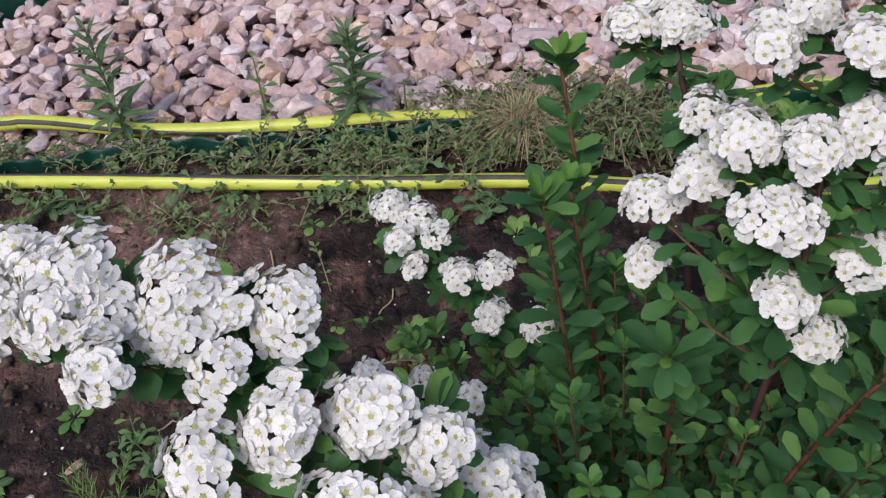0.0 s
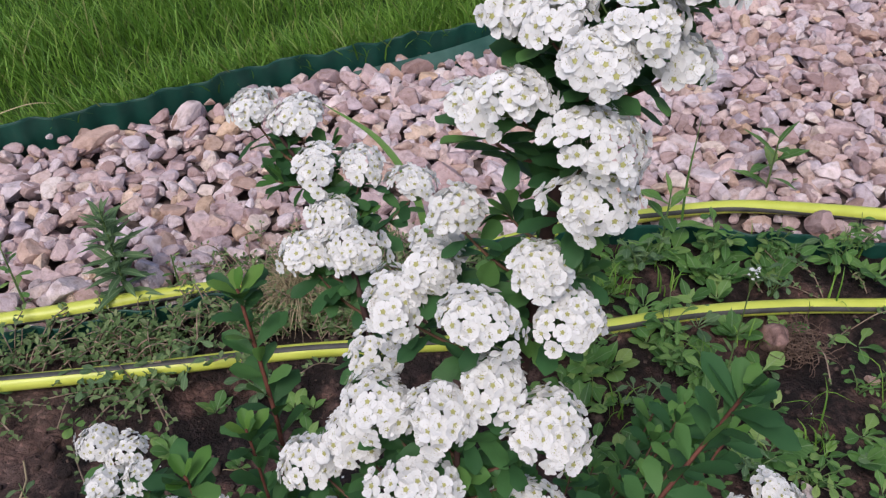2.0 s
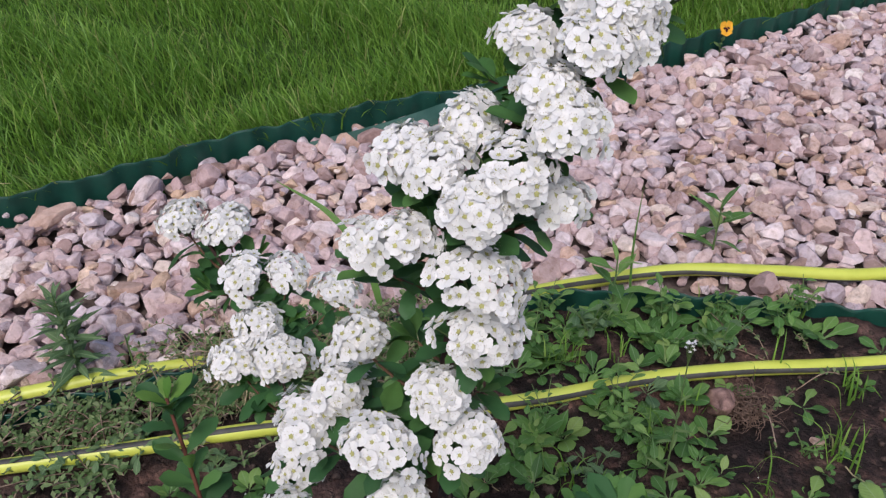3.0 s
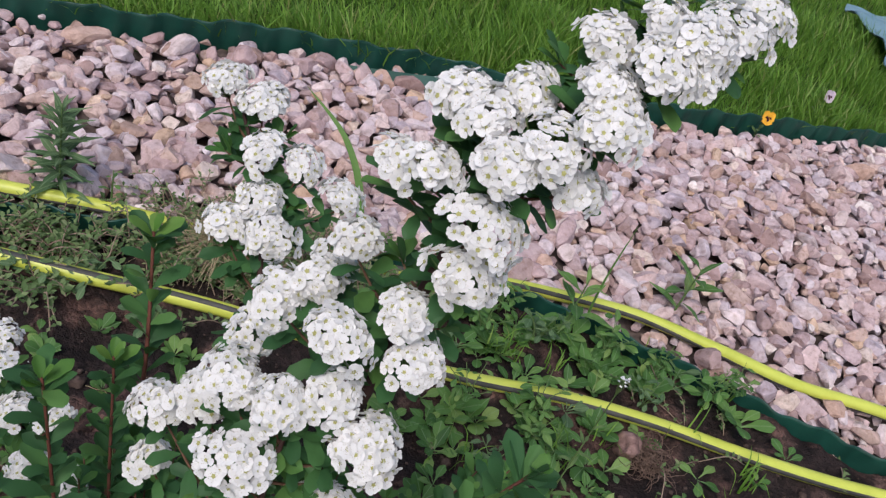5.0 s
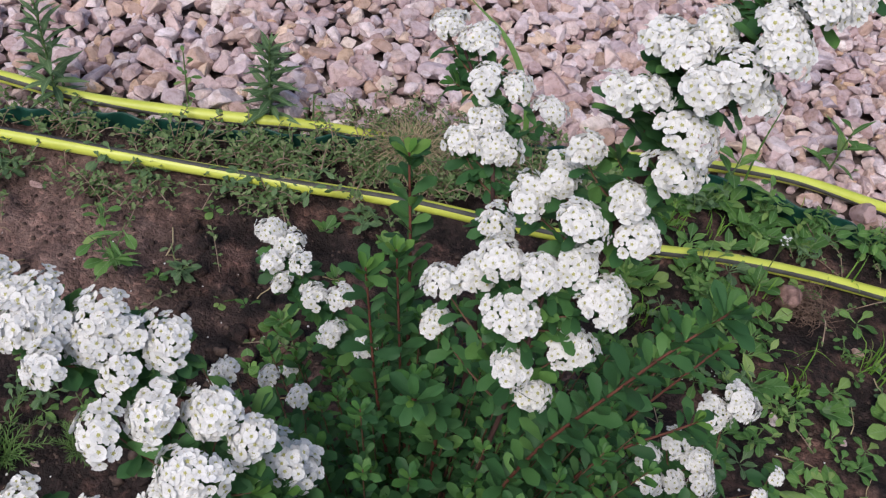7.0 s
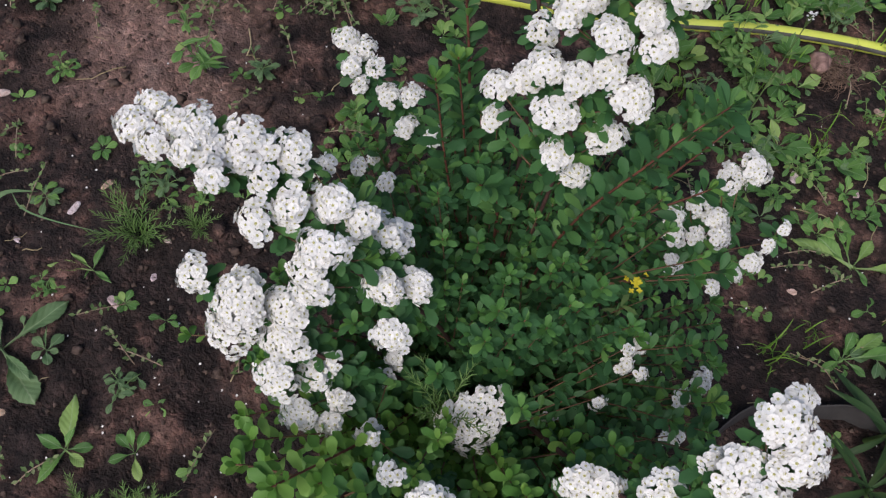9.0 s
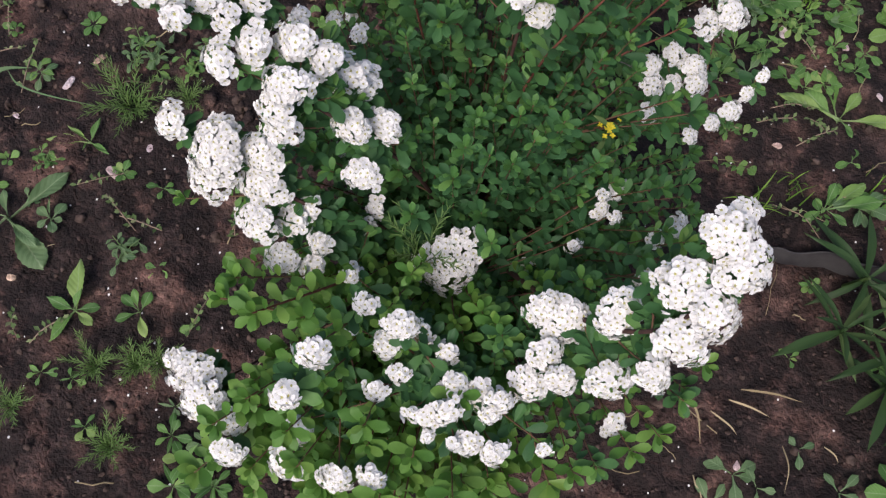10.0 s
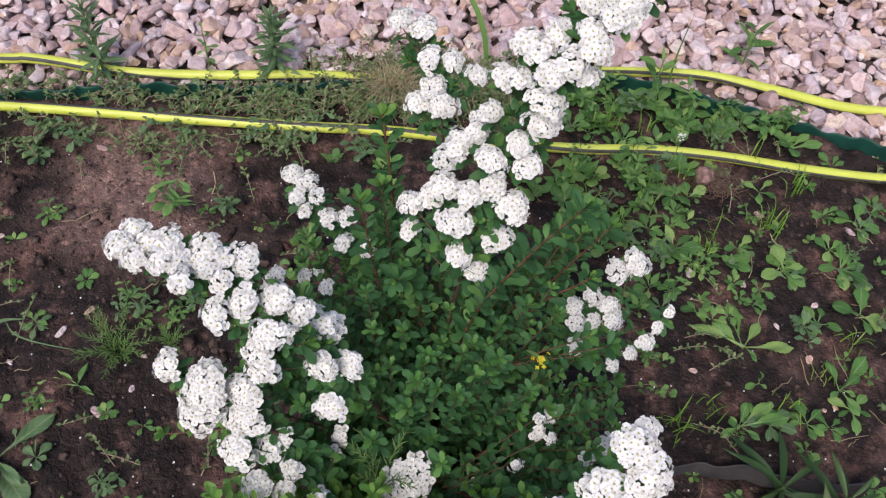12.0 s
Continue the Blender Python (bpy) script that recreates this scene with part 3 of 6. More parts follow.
LEAF_MESHES = [leaf_mesh("leaf", s, SPIREA) for s in (LEAF_A, LEAF_B, LEAF_C)]
YOUNG_MESHES = [leaf_mesh("leaf", s, YOUNG) for s in (LEAF_A, LEAF_B, LEAF_C)]


def leafy_shoot(points, seed, first=0.35, gap=0.011, size=0.024, thick=0.0022, apart=False, young=False, old=False, tuft=7):
    """A stem with leaves set round it in a spiral and a tuft at its tip."""
    r = random.Random(seed)
    p = spline(points, 22) - BASE
    tan = np.gradient(p, axis=0)
    run = np.concatenate([[0], np.cumsum(np.linalg.norm(np.diff(p, axis=0), axis=1))])
    b = Buf()
    tube(b, p, np.linspace(thick, thick * 0.45, len(p)), 5)
    leaves = []
    s, k = run[-1] * first, r.uniform(0, 6.28)
    while s < run[-1]:
        o = np.array([np.interp(s, run, p[:, j]) for j in range(3)])
        t = unit([np.interp(s, run, tan[:, j]) for j in range(3)])
        side = unit(np.cross(t, (0.2, 0.1, 1.0)) if abs(t[2]) < 0.95 else np.cross(t, (1, 0, 0.2)))
        up = np.cross(side, t)
        d = math.cos(k) * side + math.sin(k) * up
        q = (s / run[-1])
        leaves.append((o, unit(d + t * r.uniform(0.35, 0.9) + np.array((0, 0, 0.25))), size * r.uniform(0.7, 1.15) * (1.0 if q < 0.85 else 0.85), r.uniform(-0.4, 0.4)))
        s += gap * r.uniform(0.7, 1.3)
        k += 2.4
    for i in range(tuft):
        a = i * 2.4
        t = unit(tan[-1])
        side = unit(np.cross(t, (0.3, 0.2, 0.9)))
        d = math.cos(a) * side + math.sin(a) * np.cross(side, t)
        leaves.append((p[-1] - t * 0.0015 * (tuft - i), unit(d * (0.9 - 0.07 * i) + t * (0.35 + 0.11 * i)), size * (1.08 - 0.09 * i), 0.0))
    bark = OLDBARK if old else BARK
    if not apart:
        for i, (o, d, L, roll) in enumerate(leaves):
            leaf_into(b, ((LEAF_A, LEAF_B, LEAF_C) if points[-1][2] > 0.37 else LIGHT_LEAVES)[r.randrange(3)], o, d, (0, 0, 1), L, roll, 2 if i > len(leaves) - 6 else 1)
        return part("leafy_shoot", b.mesh("leafy_shoot", [TWIG, YOUNG if young else SPIREA, YOUNG if young else TIP]), BUSH)
    st = part("leafy_shoot", b.mesh("leafy_shoot", [bark]), BUSH, "upright shoot with red-brown stem and oval green leaves")
    for i, (o, d, L, roll) in enumerate(leaves):
        part("leaf", (YOUNG_MESHES if young or i > len(leaves) - 5 else LEAF_MESHES)[r.randrange(3)], st, m=to_matrix(turned(d, (0, 0, 1), roll), o, L))
    return st


def branch(points, thick, seed, bare=0.35):
    """A woody flowering branch."""
    p = spline(points, 40)
    b = Buf()
    tube(b, p - BASE, np.linspace(thick, thick * 0.4, len(p)), 8)
    part("branch", b.mesh("branch", [OLDBARK]), BUSH, "dark woody stem")
    return p


def flowering(stem, heads, seed, apart=()):
    """Clusters on short leafy twigs along a branch. heads: x, y, z, radius."""
    r = random.Random(seed)
    for i, (x, y, z, rad) in enumerate(heads):
        at = np.array((x, y, z))
        out = unit(at - np.array((0.2, 0.34, 0.25)))
        nrm = unit(0.42 * out + np.array((0.0, -0.52, 0.68)) + np.array([r.uniform(-0.15, 0.15) for _ in range(3)]))
        cluster(at - nrm * rad * 0.35, rad, nrm, seed * 100 + i, i in apart)
        foot = at - nrm * rad * 1.4
        low = stem[stem[:, 2] < foot[2] - 0.012]
        low = low if len(low) else stem[:3]
        near = low[np.argmin(np.linalg.norm(low - foot, axis=1))]
        midp = 0.5 * (near + foot) + np.array((0, 0, -0.006))
        b = Buf()
        tube(b, spline([near, midp, foot], 8) - BASE, np.linspace(0.0013, 0.0007, 8), 5)
        p = spline([near, midp, foot], 12)
        span = np.linalg.norm(foot - near)
        n = int(min(16, 9 + span / 0.008))
        for j in range(n):
            o = p[min(11, int((0.15 + 0.85 * j / n) * 11))] - BASE
            a = j * 2.4 + r.uniform(-0.4, 0.4)
            d = unit(np.array((math.cos(a), math.sin(a), r.uniform(-0.1, 0.45))))
            leaf_into(b, (LEAF_A, LEAF_B, LEAF_C)[r.randrange(3)], o, d, (0, 0, 1), r.uniform(0.017, 0.028), r.uniform(-0.5, 0.5), 1)
        part("leafy_twig", b.mesh("leafy_twig", [TWIG, SPIREA]), BUSH)


# tall branch at the back and its side branches
tall = branch([(0.21, 0.37, 0.0), (0.237, 0.411, 0.286), (0.275, 0.471, 0.520), (0.309, 0.518, 0.688), (0.357, 0.543, 0.774), (0.423, 0.576, 0.812)], 0.0058, 1)
flowering(tall, [(0.249, 0.504, 0.654, 0.0151), (0.241, 0.522, 0.616, 0.0151), (0.214, 0.489, 0.611, 0.0187), (0.237, 0.496, 0.622, 0.0160), (0.254, 0.450, 0.629, 0.0187),
                 (0.284, 0.466, 0.641, 0.0178), (0.300, 0.455, 0.619, 0.0178), (0.309, 0.467, 0.711, 0.0205), (0.305, 0.460, 0.685, 0.0196), (0.259, 0.505, 0.712, 0.0151), (0.275, 0.488, 0.726, 0.0160),
                 (0.306, 0.476, 0.747, 0.0196), (0.328, 0.488, 0.761, 0.0196), (0.350, 0.492, 0.735, 0.0160)], 11, range(0, 9))
flowering(tall, [(0.281, 0.520, 0.753, 0.0205), (0.314, 0.525, 0.765, 0.0178), (0.296, 0.507, 0.756, 0.0187), (0.350, 0.492, 0.779, 0.0196), (0.344, 0.506, 0.789, 0.0178), (0.370, 0.510, 0.804, 0.0196),
                 (0.386, 0.526, 0.819, 0.0205), (0.373, 0.550, 0.812, 0.0196), (0.405, 0.547, 0.822, 0.0196), (0.342, 0.542, 0.796, 0.0178), (0.434, 0.593, 0.820, 0.0187), (0.386, 0.519, 0.805, 0.0178)], 12)
side = branch([(0.21, 0.38, 0.05), (0.203, 0.457, 0.312), (0.200, 0.565, 0.460), (0.180, 0.642, 0.534), (0.140, 0.718, 0.572)], 0.0036, 2)
flowering(side, [(0.122, 0.724, 0.599, 0.020), (0.155, 0.714, 0.594, 0.021), (0.167, 0.670, 0.575, 0.018), (0.203, 0.675, 0.572, 0.018), (0.237, 0.656, 0.567, 0.018), (0.178, 0.647, 0.551, 0.017),
                 (0.159, 0.630, 0.536, 0.020), (0.191, 0.616, 0.544, 0.021), (0.202, 0.540, 0.519, 0.017)], 13)
mid = branch([(0.215, 0.36, 0.0), (0.217, 0.370, 0.243), (0.233, 0.403, 0.463), (0.240, 0.438, 0.557)], 0.0036, 3)
flowering(mid, [(0.159, 0.465, 0.517, 0.019), (0.185, 0.459, 0.541, 0.019), (0.201, 0.451, 0.575, 0.020), (0.231, 0.433, 0.582, 0.020), (0.262, 0.444, 0.586, 0.018), (0.288, 0.424, 0.575, 0.023),
                (0.216, 0.414, 0.548, 0.021), (0.272, 0.416, 0.519, 0.020), (0.227, 0.396, 0.508, 0.017), (0.248, 0.396, 0.475, 0.018), (0.159, 0.457, 0.468, 0.014)], 14, range(0, 11))
small = branch([(0.19, 0.39, 0.0), (0.127, 0.462, 0.185), (0.050, 0.549, 0.298), (-0.031, 0.624, 0.327)], 0.0028, 4)
flowering(small, [(-0.035, 0.630, 0.348, 0.016), (-0.010, 0.621, 0.346, 0.016), (-0.020, 0.584, 0.353, 0.013), (0.011, 0.577, 0.368, 0.013), (-0.008, 0.572, 0.334, 0.012), (0.029, 0.561, 0.342, 0.016),
                  (0.060, 0.556, 0.352, 0.015), (0.059, 0.511, 0.346, 0.015), (0.094, 0.500, 0.347, 0.013)], 15)
right = branch([(0.24, 0.36, 0.0), (0.357, 0.429, 0.140), (0.461, 0.472, 0.240), (0.573, 0.497, 0.203)], 0.0032, 5)
flowering(right, [(0.489, 0.526, 0.305, 0.022), (0.515, 0.538, 0.315, 0.022), (0.422, 0.482, 0.262, 0.015), (0.452, 0.500, 0.270, 0.017), (0.478, 0.483, 0.268, 0.018),
                  (0.430, 0.459, 0.250, 0.015), (0.454, 0.463, 0.250, 0.012), (0.485, 0.464, 0.258, 0.017), (0.429, 0.425, 0.236, 0.015), (0.584, 0.507, 0.225, 0.010),
                  (0.566, 0.482, 0.210, 0.012), (0.550, 0.463, 0.200, 0.016), (0.523, 0.439, 0.200, 0.014), (0.491, 0.417, 0.200, 0.012)], 16)
left = branch([(0.17, 0.34, 0.0), (0.116, 0.320, 0.274), (0.048, 0.301, 0.477), (-0.041, 0.291, 0.573), (-0.141, 0.307, 0.584)], 0.0042, 6)
flowering(left, [(-0.160, 0.307, 0.600, 0.0165), (-0.146, 0.330, 0.600, 0.0145), (-0.138, 0.288, 0.600, 0.0165), (-0.124, 0.308, 0.606, 0.0185), (-0.097, 0.298, 0.624, 0.0190), (-0.087, 0.286, 0.610, 0.0170), (-0.105, 0.280, 0.614, 0.0165),
                 (-0.078, 0.257, 0.612, 0.0165), (-0.061, 0.300, 0.614, 0.0190), (-0.063, 0.283, 0.600, 0.0170), (-0.019, 0.304, 0.596, 0.0180), (-0.039, 0.277, 0.593, 0.0135), (-0.042, 0.298, 0.602, 0.0130)], 17, range(4, 12))
left2 = branch([(0.18, 0.32, 0.0), (0.136, 0.280, 0.274), (0.077, 0.251, 0.437), (0.008, 0.236, 0.548)], 0.0036, 7)
flowering(left2, [(-0.042, 0.239, 0.578, 0.0175), (-0.015, 0.256, 0.578, 0.020), (0.017, 0.271, 0.566, 0.021), (0.048, 0.266, 0.550, 0.0175), (0.073, 0.287, 0.483, 0.022), (0.018, 0.228, 0.562, 0.021),
                  (0.005, 0.216, 0.537, 0.02), (0.009, 0.211, 0.508, 0.018), (0.073, 0.229, 0.488, 0.02), (0.100, 0.250, 0.462, 0.02), (0.083, 0.198, 0.448, 0.02), (0.060, 0.279, 0.504, 0.02)], 18)
low = branch([(0.17, 0.31, 0.0), (0.115, 0.239, 0.196), (0.036, 0.200, 0.338), (-0.044, 0.211, 0.397), (-0.113, 0.232, 0.428)], 0.0036, 8)
flowering(low, [(-0.118, 0.234, 0.455, 0.019), (-0.074, 0.209, 0.437, 0.034), (-0.071, 0.240, 0.436, 0.018), (-0.085, 0.200, 0.410, 0.029), (-0.029, 0.216, 0.421, 0.027), (-0.025, 0.189, 0.401, 0.026),
                (-0.030, 0.159, 0.387, 0.024), (-0.002, 0.175, 0.353, 0.020), (0.017, 0.191, 0.356, 0.015), (-0.007, 0.139, 0.329, 0.019), (0.034, 0.159, 0.335, 0.016), (0.027, 0.137, 0.311, 0.017),
                (0.073, 0.208, 0.266, 0.014), (0.084, 0.235, 0.267, 0.014), (0.071, 0.135, 0.298, 0.016), (0.182, 0.158, 0.302, 0.040)], 19)
front = branch([(0.22, 0.30, 0.0), (0.266, 0.187, 0.216), (0.326, 0.088, 0.397), (0.376, 0.059, 0.497), (0.417, 0.089, 0.547)], 0.0040, 9)
flowering(front, [(0.417, 0.117, 0.581, 0.025), (0.431, 0.093, 0.565, 0.024), (0.395, 0.085, 0.542, 0.025), (0.419, 0.057, 0.534, 0.025), (0.395, 0.041, 0.513, 0.025), (0.381, 0.020, 0.468, 0.020),
                  (0.348, 0.072, 0.466, 0.028), (0.312, 0.078, 0.394, 0.031), (0.289, 0.046, 0.389, 0.018), (0.278, 0.018, 0.362, 0.021), (0.347, 0.017, 0.428, 0.022), (0.305, 0.020, 0.394, 0.019),
                  (0.286, 0.090, 0.398, 0.020), (0.428, 0.140, 0.570, 0.017), (0.377, 0.099, 0.517, 0.014)], 20)
front2 = branch([(0.20, 0.29, 0.0), (0.175, 0.148, 0.217), (0.185, 0.038, 0.330), (0.195, -0.002, 0.360)], 0.0030, 10)
flowering(front2, [(0.199, 0.009, 0.373, 0.016), (0.226, -0.001, 0.356, 0.015), (0.192, -0.022, 0.386, 0.016), (0.142, 0.052, 0.423, 0.018), (0.183, 0.051, 0.328, 0.013), (0.123, -0.003, 0.370, 0.010),
                   (0.142, 0.016, 0.370, 0.011), (0.250, 0.003, 0.345, 0.014), (0.220, -0.047, 0.355, 0.016), (0.334, 0.222, 0.244, 0.010), (0.285, 0.206, 0.196, 0.012), (0.390, 0.308, 0.231, 0.015)], 21)
front3 = branch([(0.18, 0.28, 0.0), (0.095, 0.139, 0.248), (0.046, 0.020, 0.419), (0.056, -0.030, 0.481)], 0.0030, 11)
flowering(front3, [(0.073, -0.004, 0.509, 0.017), (0.052, -0.040, 0.505, 0.015), (0.039, -0.088, 0.366, 0.018), (0.091, -0.096, 0.365, 0.018), (0.127, -0.092, 0.365, 0.017), (0.046, -0.054, 0.361, 0.015), (0.102, 0.074, 0.413, 0.011)], 22)
front4 = branch([(0.17, 0.28, 0.0), (0.044, 0.118, 0.178), (-0.065, -0.001, 0.291)], 0.0028, 12)
flowering(front4, [(-0.081, -0.003, 0.325, 0.026), (-0.056, -0.035, 0.347, 0.027), (-0.097, 0.012, 0.319, 0.020), (-0.065, -0.012, 0.336, 0.025), (-0.033, -0.050, 0.346, 0.022), (-0.021, -0.082, 0.356, 0.018)], 23)
flowering(left2, [(-0.062, 0.424, 0.420, 0.010), (-0.040, 0.438, 0.342, 0.010), (-0.019, 0.409, 0.399, 0.012), (0.011, 0.441, 0.354, 0.012), (0.020, 0.500, 0.279, 0.009), (0.025, 0.318, 0.250, 0.010), (0.049, 0.405, 0.386, 0.010)], 24)
flowering(front2, [(0.247, -0.053, 0.360, 0.016), (0.380, -0.003, 0.299, 0.016), (0.427, 0.199, 0.206, 0.011), (0.478, 0.282, 0.200, 0.018), (0.441, 0.248, 0.228, 0.011), (0.366, 0.274, 0.241, 0.011)], 25)

# short leafy side shoots that fill the gaps between clusters
rs = random.Random(79)
for stem, lo, hi, n in ((tall, 0.50, 0.98, 16), (side, 0.60, 0.98, 6), (mid, 0.65, 1.0, 8), (left, 0.60, 0.96, 6), (left2, 0.60, 0.98, 6)):
    for i in range(n):
        o = stem[min(39, int(39 * (lo + (hi - lo) * i / n)))]
        a = i * 2.4 + rs.uniform(-0.4, 0.4)
        tip = o + np.array((math.cos(a) * 0.030, abs(math.sin(a)) * 0.030, rs.uniform(-0.006, 0.010)))
        leafy_shoot([o, 0.5 * (o + tip) + np.array((0, 0, -0.003)), tip], 1200 + i, 0.15, 0.0055, rs.uniform(0.021, 0.028), 0.0012, tuft=6)

flowering(front2, [(0.138, 0.067, 0.358, 0.016), (0.161, 0.062, 0.358, 0.013), (0.191, 0.042, 0.360, 0.012), (0.121, -0.004, 0.370, 0.012), (0.227, 0.006, 0.375, 0.015),
                   (0.179, -0.026, 0.370, 0.013), (0.199, -0.008, 0.370, 0.013), (0.162, -0.023, 0.370, 0.010), (0.092, 0.097, 0.338, 0.010), (0.244, -0.005, 0.380, 0.014),
                   (0.049, -0.051, 0.372, 0.015), (0.127, 0.042, 0.374, 0.016), (0.239, -0.016, 0.368, 0.012), (0.206, -0.047, 0.366, 0.009), (0.097, 0.095, 0.352, 0.008), (0.077, 0.121, 0.350, 0.007),
                   (0.085, 0.059, 0.365, 0.007), (0.178, -0.041, 0.364, 0.007), (0.299, -0.040, 0.344, 0.008), (0.381, 0.261, 0.258, 0.009), (0.366, 0.289, 0.258, 0.009), (0.428, 0.236, 0.252, 0.009), (0.415, 0.181, 0.290, 0.008)], 26)

RIGHT_SHOOT = [(0.23, 0.37, 0.05), (0.247, 0.358, 0.384), (0.308, 0.371, 0.545), (0.370, 0.406, 0.610)]

LOW_HEADS = [(0.182, 0.163, 0.297), (0.073, 0.208, 0.267), (0.084, 0.235, 0.265), (-0.004, 0.175, 0.348), (0.026, 0.139, 0.318), (0.334, 0.222, 0.244), (0.285, 0.206, 0.196), (0.390, 0.308, 0.231), (0.429, 0.426, 0.235),
             (0.360, 0.363, 0.292), (0.475, 0.460, 0.276), (0.431, 0.461, 0.272), (0.183, 0.051, 0.328), (0.199, 0.009, 0.370), (0.226, -0.002, 0.356), (0.312, 0.078, 0.394), (-0.011, 0.583, 0.342), (0.039, 0.554, 0.342), (0.271, 0.392, 0.475), (0.248, 0.376, 0.437), (0.226, 0.373, 0.464), (0.159, 0.424, 0.432),
             (0.489, 0.526, 0.30), (0.422, 0.482, 0.26), (0.478, 0.483, 0.27), (0.454, 0.463, 0.25), (0.429, 0.425, 0.24), (0.566, 0.482, 0.21), (0.523, 0.439, 0.20), (0.452, 0.500, 0.27), (0.485, 0.464, 0.26)]

# leafy shoots told apart one by one
rc0 = random.Random(76)
leafy_shoot([(0.21, 0.40, 0.05), (0.149, 0.489, 0.309), (0.124, 0.576, 0.429), (0.108, 0.619, 0.507)], 31, 0.30, 0.0052, 0.034, 0.0028, True)
leafy_shoot([(0.196, 0.399, 0.091), (0.182, 0.400, 0.354), (0.168, 0.368, 0.471), (0.150, 0.327, 0.537)], 32, 0.50, 0.0068, 0.027, 0.0024, True, False, False, 11)
leafy_shoot([(0.20, 0.38, 0.05), (0.128, 0.423, 0.334), (0.094, 0.456, 0.519)], 33, 0.15, 0.0046, 0.027, 0.0022, True)
leafy_shoot([(0.20, 0.38, 0.05), (0.148, 0.448, 0.310), (0.114, 0.527, 0.468)], 34, 0.15, 0.0046, 0.027, 0.0022, True)
leafy_shoot([(0.24, 0.38, 0.05), (0.335, 0.445, 0.294), (0.453, 0.540, 0.398)], 35, 0.25, 0.0066, 0.026, 0.0026, True)
leafy_shoot(RIGHT_SHOOT, 43, 0.45, 0.0042, 0.029, 0.0021, True, False, False, 10)
leafy_shoot([(0.24, 0.38, 0.05), (0.325, 0.407, 0.333), (0.413, 0.434, 0.415)], 36, 0.25, 0.0066, 0.026, 0.0026, True)
leafy_shoot([(0.16, 0.28, 0.05), (0.076, 0.139, 0.298), (0.001, 0.046, 0.449)], 37, 0.45, 0.010, 0.027, 0.0024, True, True)
leafy_shoot([(0.16, 0.28, 0.05), (0.055, 0.099, 0.298), (-0.044, 0.071, 0.399)], 38, 0.45, 0.010, 0.026, 0.0024, False, True)
leafy_shoot([(0.16, 0.32, 0.02), (-0.006, 0.300, 0.134), (-0.207, 0.290, 0.097)], 39, 0.35, 0.012, 0.022, 0.0020, False, True)
leafy_shoot([(0.17, 0.28, 0.05), (0.096, 0.099, 0.318), (0.071, 0.030, 0.439)], 40, 0.45, 0.010, 0.026, 0.0024, False, True)
leafy_shoot([(0.18, 0.28, 0.05), (0.135, 0.058, 0.278), (0.116, -0.041, 0.401)], 41, 0.4, 0.010, 0.026, 0.0024, False, True)
leafy_shoot([(0.19, 0.28, 0.05), (0.175, 0.047, 0.260), (0.165, -0.061, 0.360)], 42, 0.4, 0.010, 0.026, 0.0024, False, True)

for i in range(22):
    x, y = 0.37 + 0.11 * rc0.random(), 0.36 + 0.23 * rc0.random()
    if any(math.hypot(x - fx, y - fy) < 0.045 for fx, fy, fz in LOW_HEADS):
        continue
    tip = (x, y, 0.40 - 0.6 * max(0, x - 0.40) - 0.5 * max(0, 0.42 - y) + rc0.uniform(-0.05, 0.02))
    leafy_shoot([(0.22, 0.36, 0.0), (0.30, 0.5 * y + 0.18, 0.24), tip], 950 + i, 0.25, 0.0095, rc0.uniform(0.022, 0.027), 0.0020)
rf = random.Random(78)
for i in range(112):
    x, y = rf.uniform(-0.06, 0.27), rf.uniform(-0.12, 0.10)
    if i > 73:
        x, y = rf.uniform(0.0, 0.33), rf.uniform(-0.19, -0.03)
    tip = (x, y, rf.uniform(0.24, 0.42 if i < 74 else 0.34) - 0.25 * abs(x - 0.08))
    leafy_shoot([(0.19, 0.28, 0.0), (0.5 * x + 0.09, 0.5 * y + 0.12, 0.22), tip], 2900 + i, 0.35, 0.0088, rf.uniform(0.021, 0.029), 0.0018, young=True)

# leaves low under the arching front branch
for i, (x, y, z) in enumerate(((0.470, 0.070, 0.33), (0.445, 0.030, 0.33), (0.420, -0.010, 0.33), (0.455, 0.050, 0.30), (0.395, -0.030, 0.32), (0.355, -0.050, 0.33), (0.33, -0.06, 0.34), (0.38, 0.13, 0.36), (0.36, 0.11, 0.40),
                               (0.42, 0.15, 0.36), (0.30, 0.12, 0.36), (0.33, 0.15, 0.34), (0.34, 0.04, 0.36), (0.44, 0.20, 0.30), (0.47, 0.24, 0.26))):
    leafy_shoot([(0.22, 0.29, 0.0), (0.5 * x + 0.13, 0.5 * y + 0.13, 0.6 * z), (x, y, z)], 3100 + i, 0.4, 0.0085, rf.uniform(0.019, 0.025), 0.0016, young=i % 2 == 0)

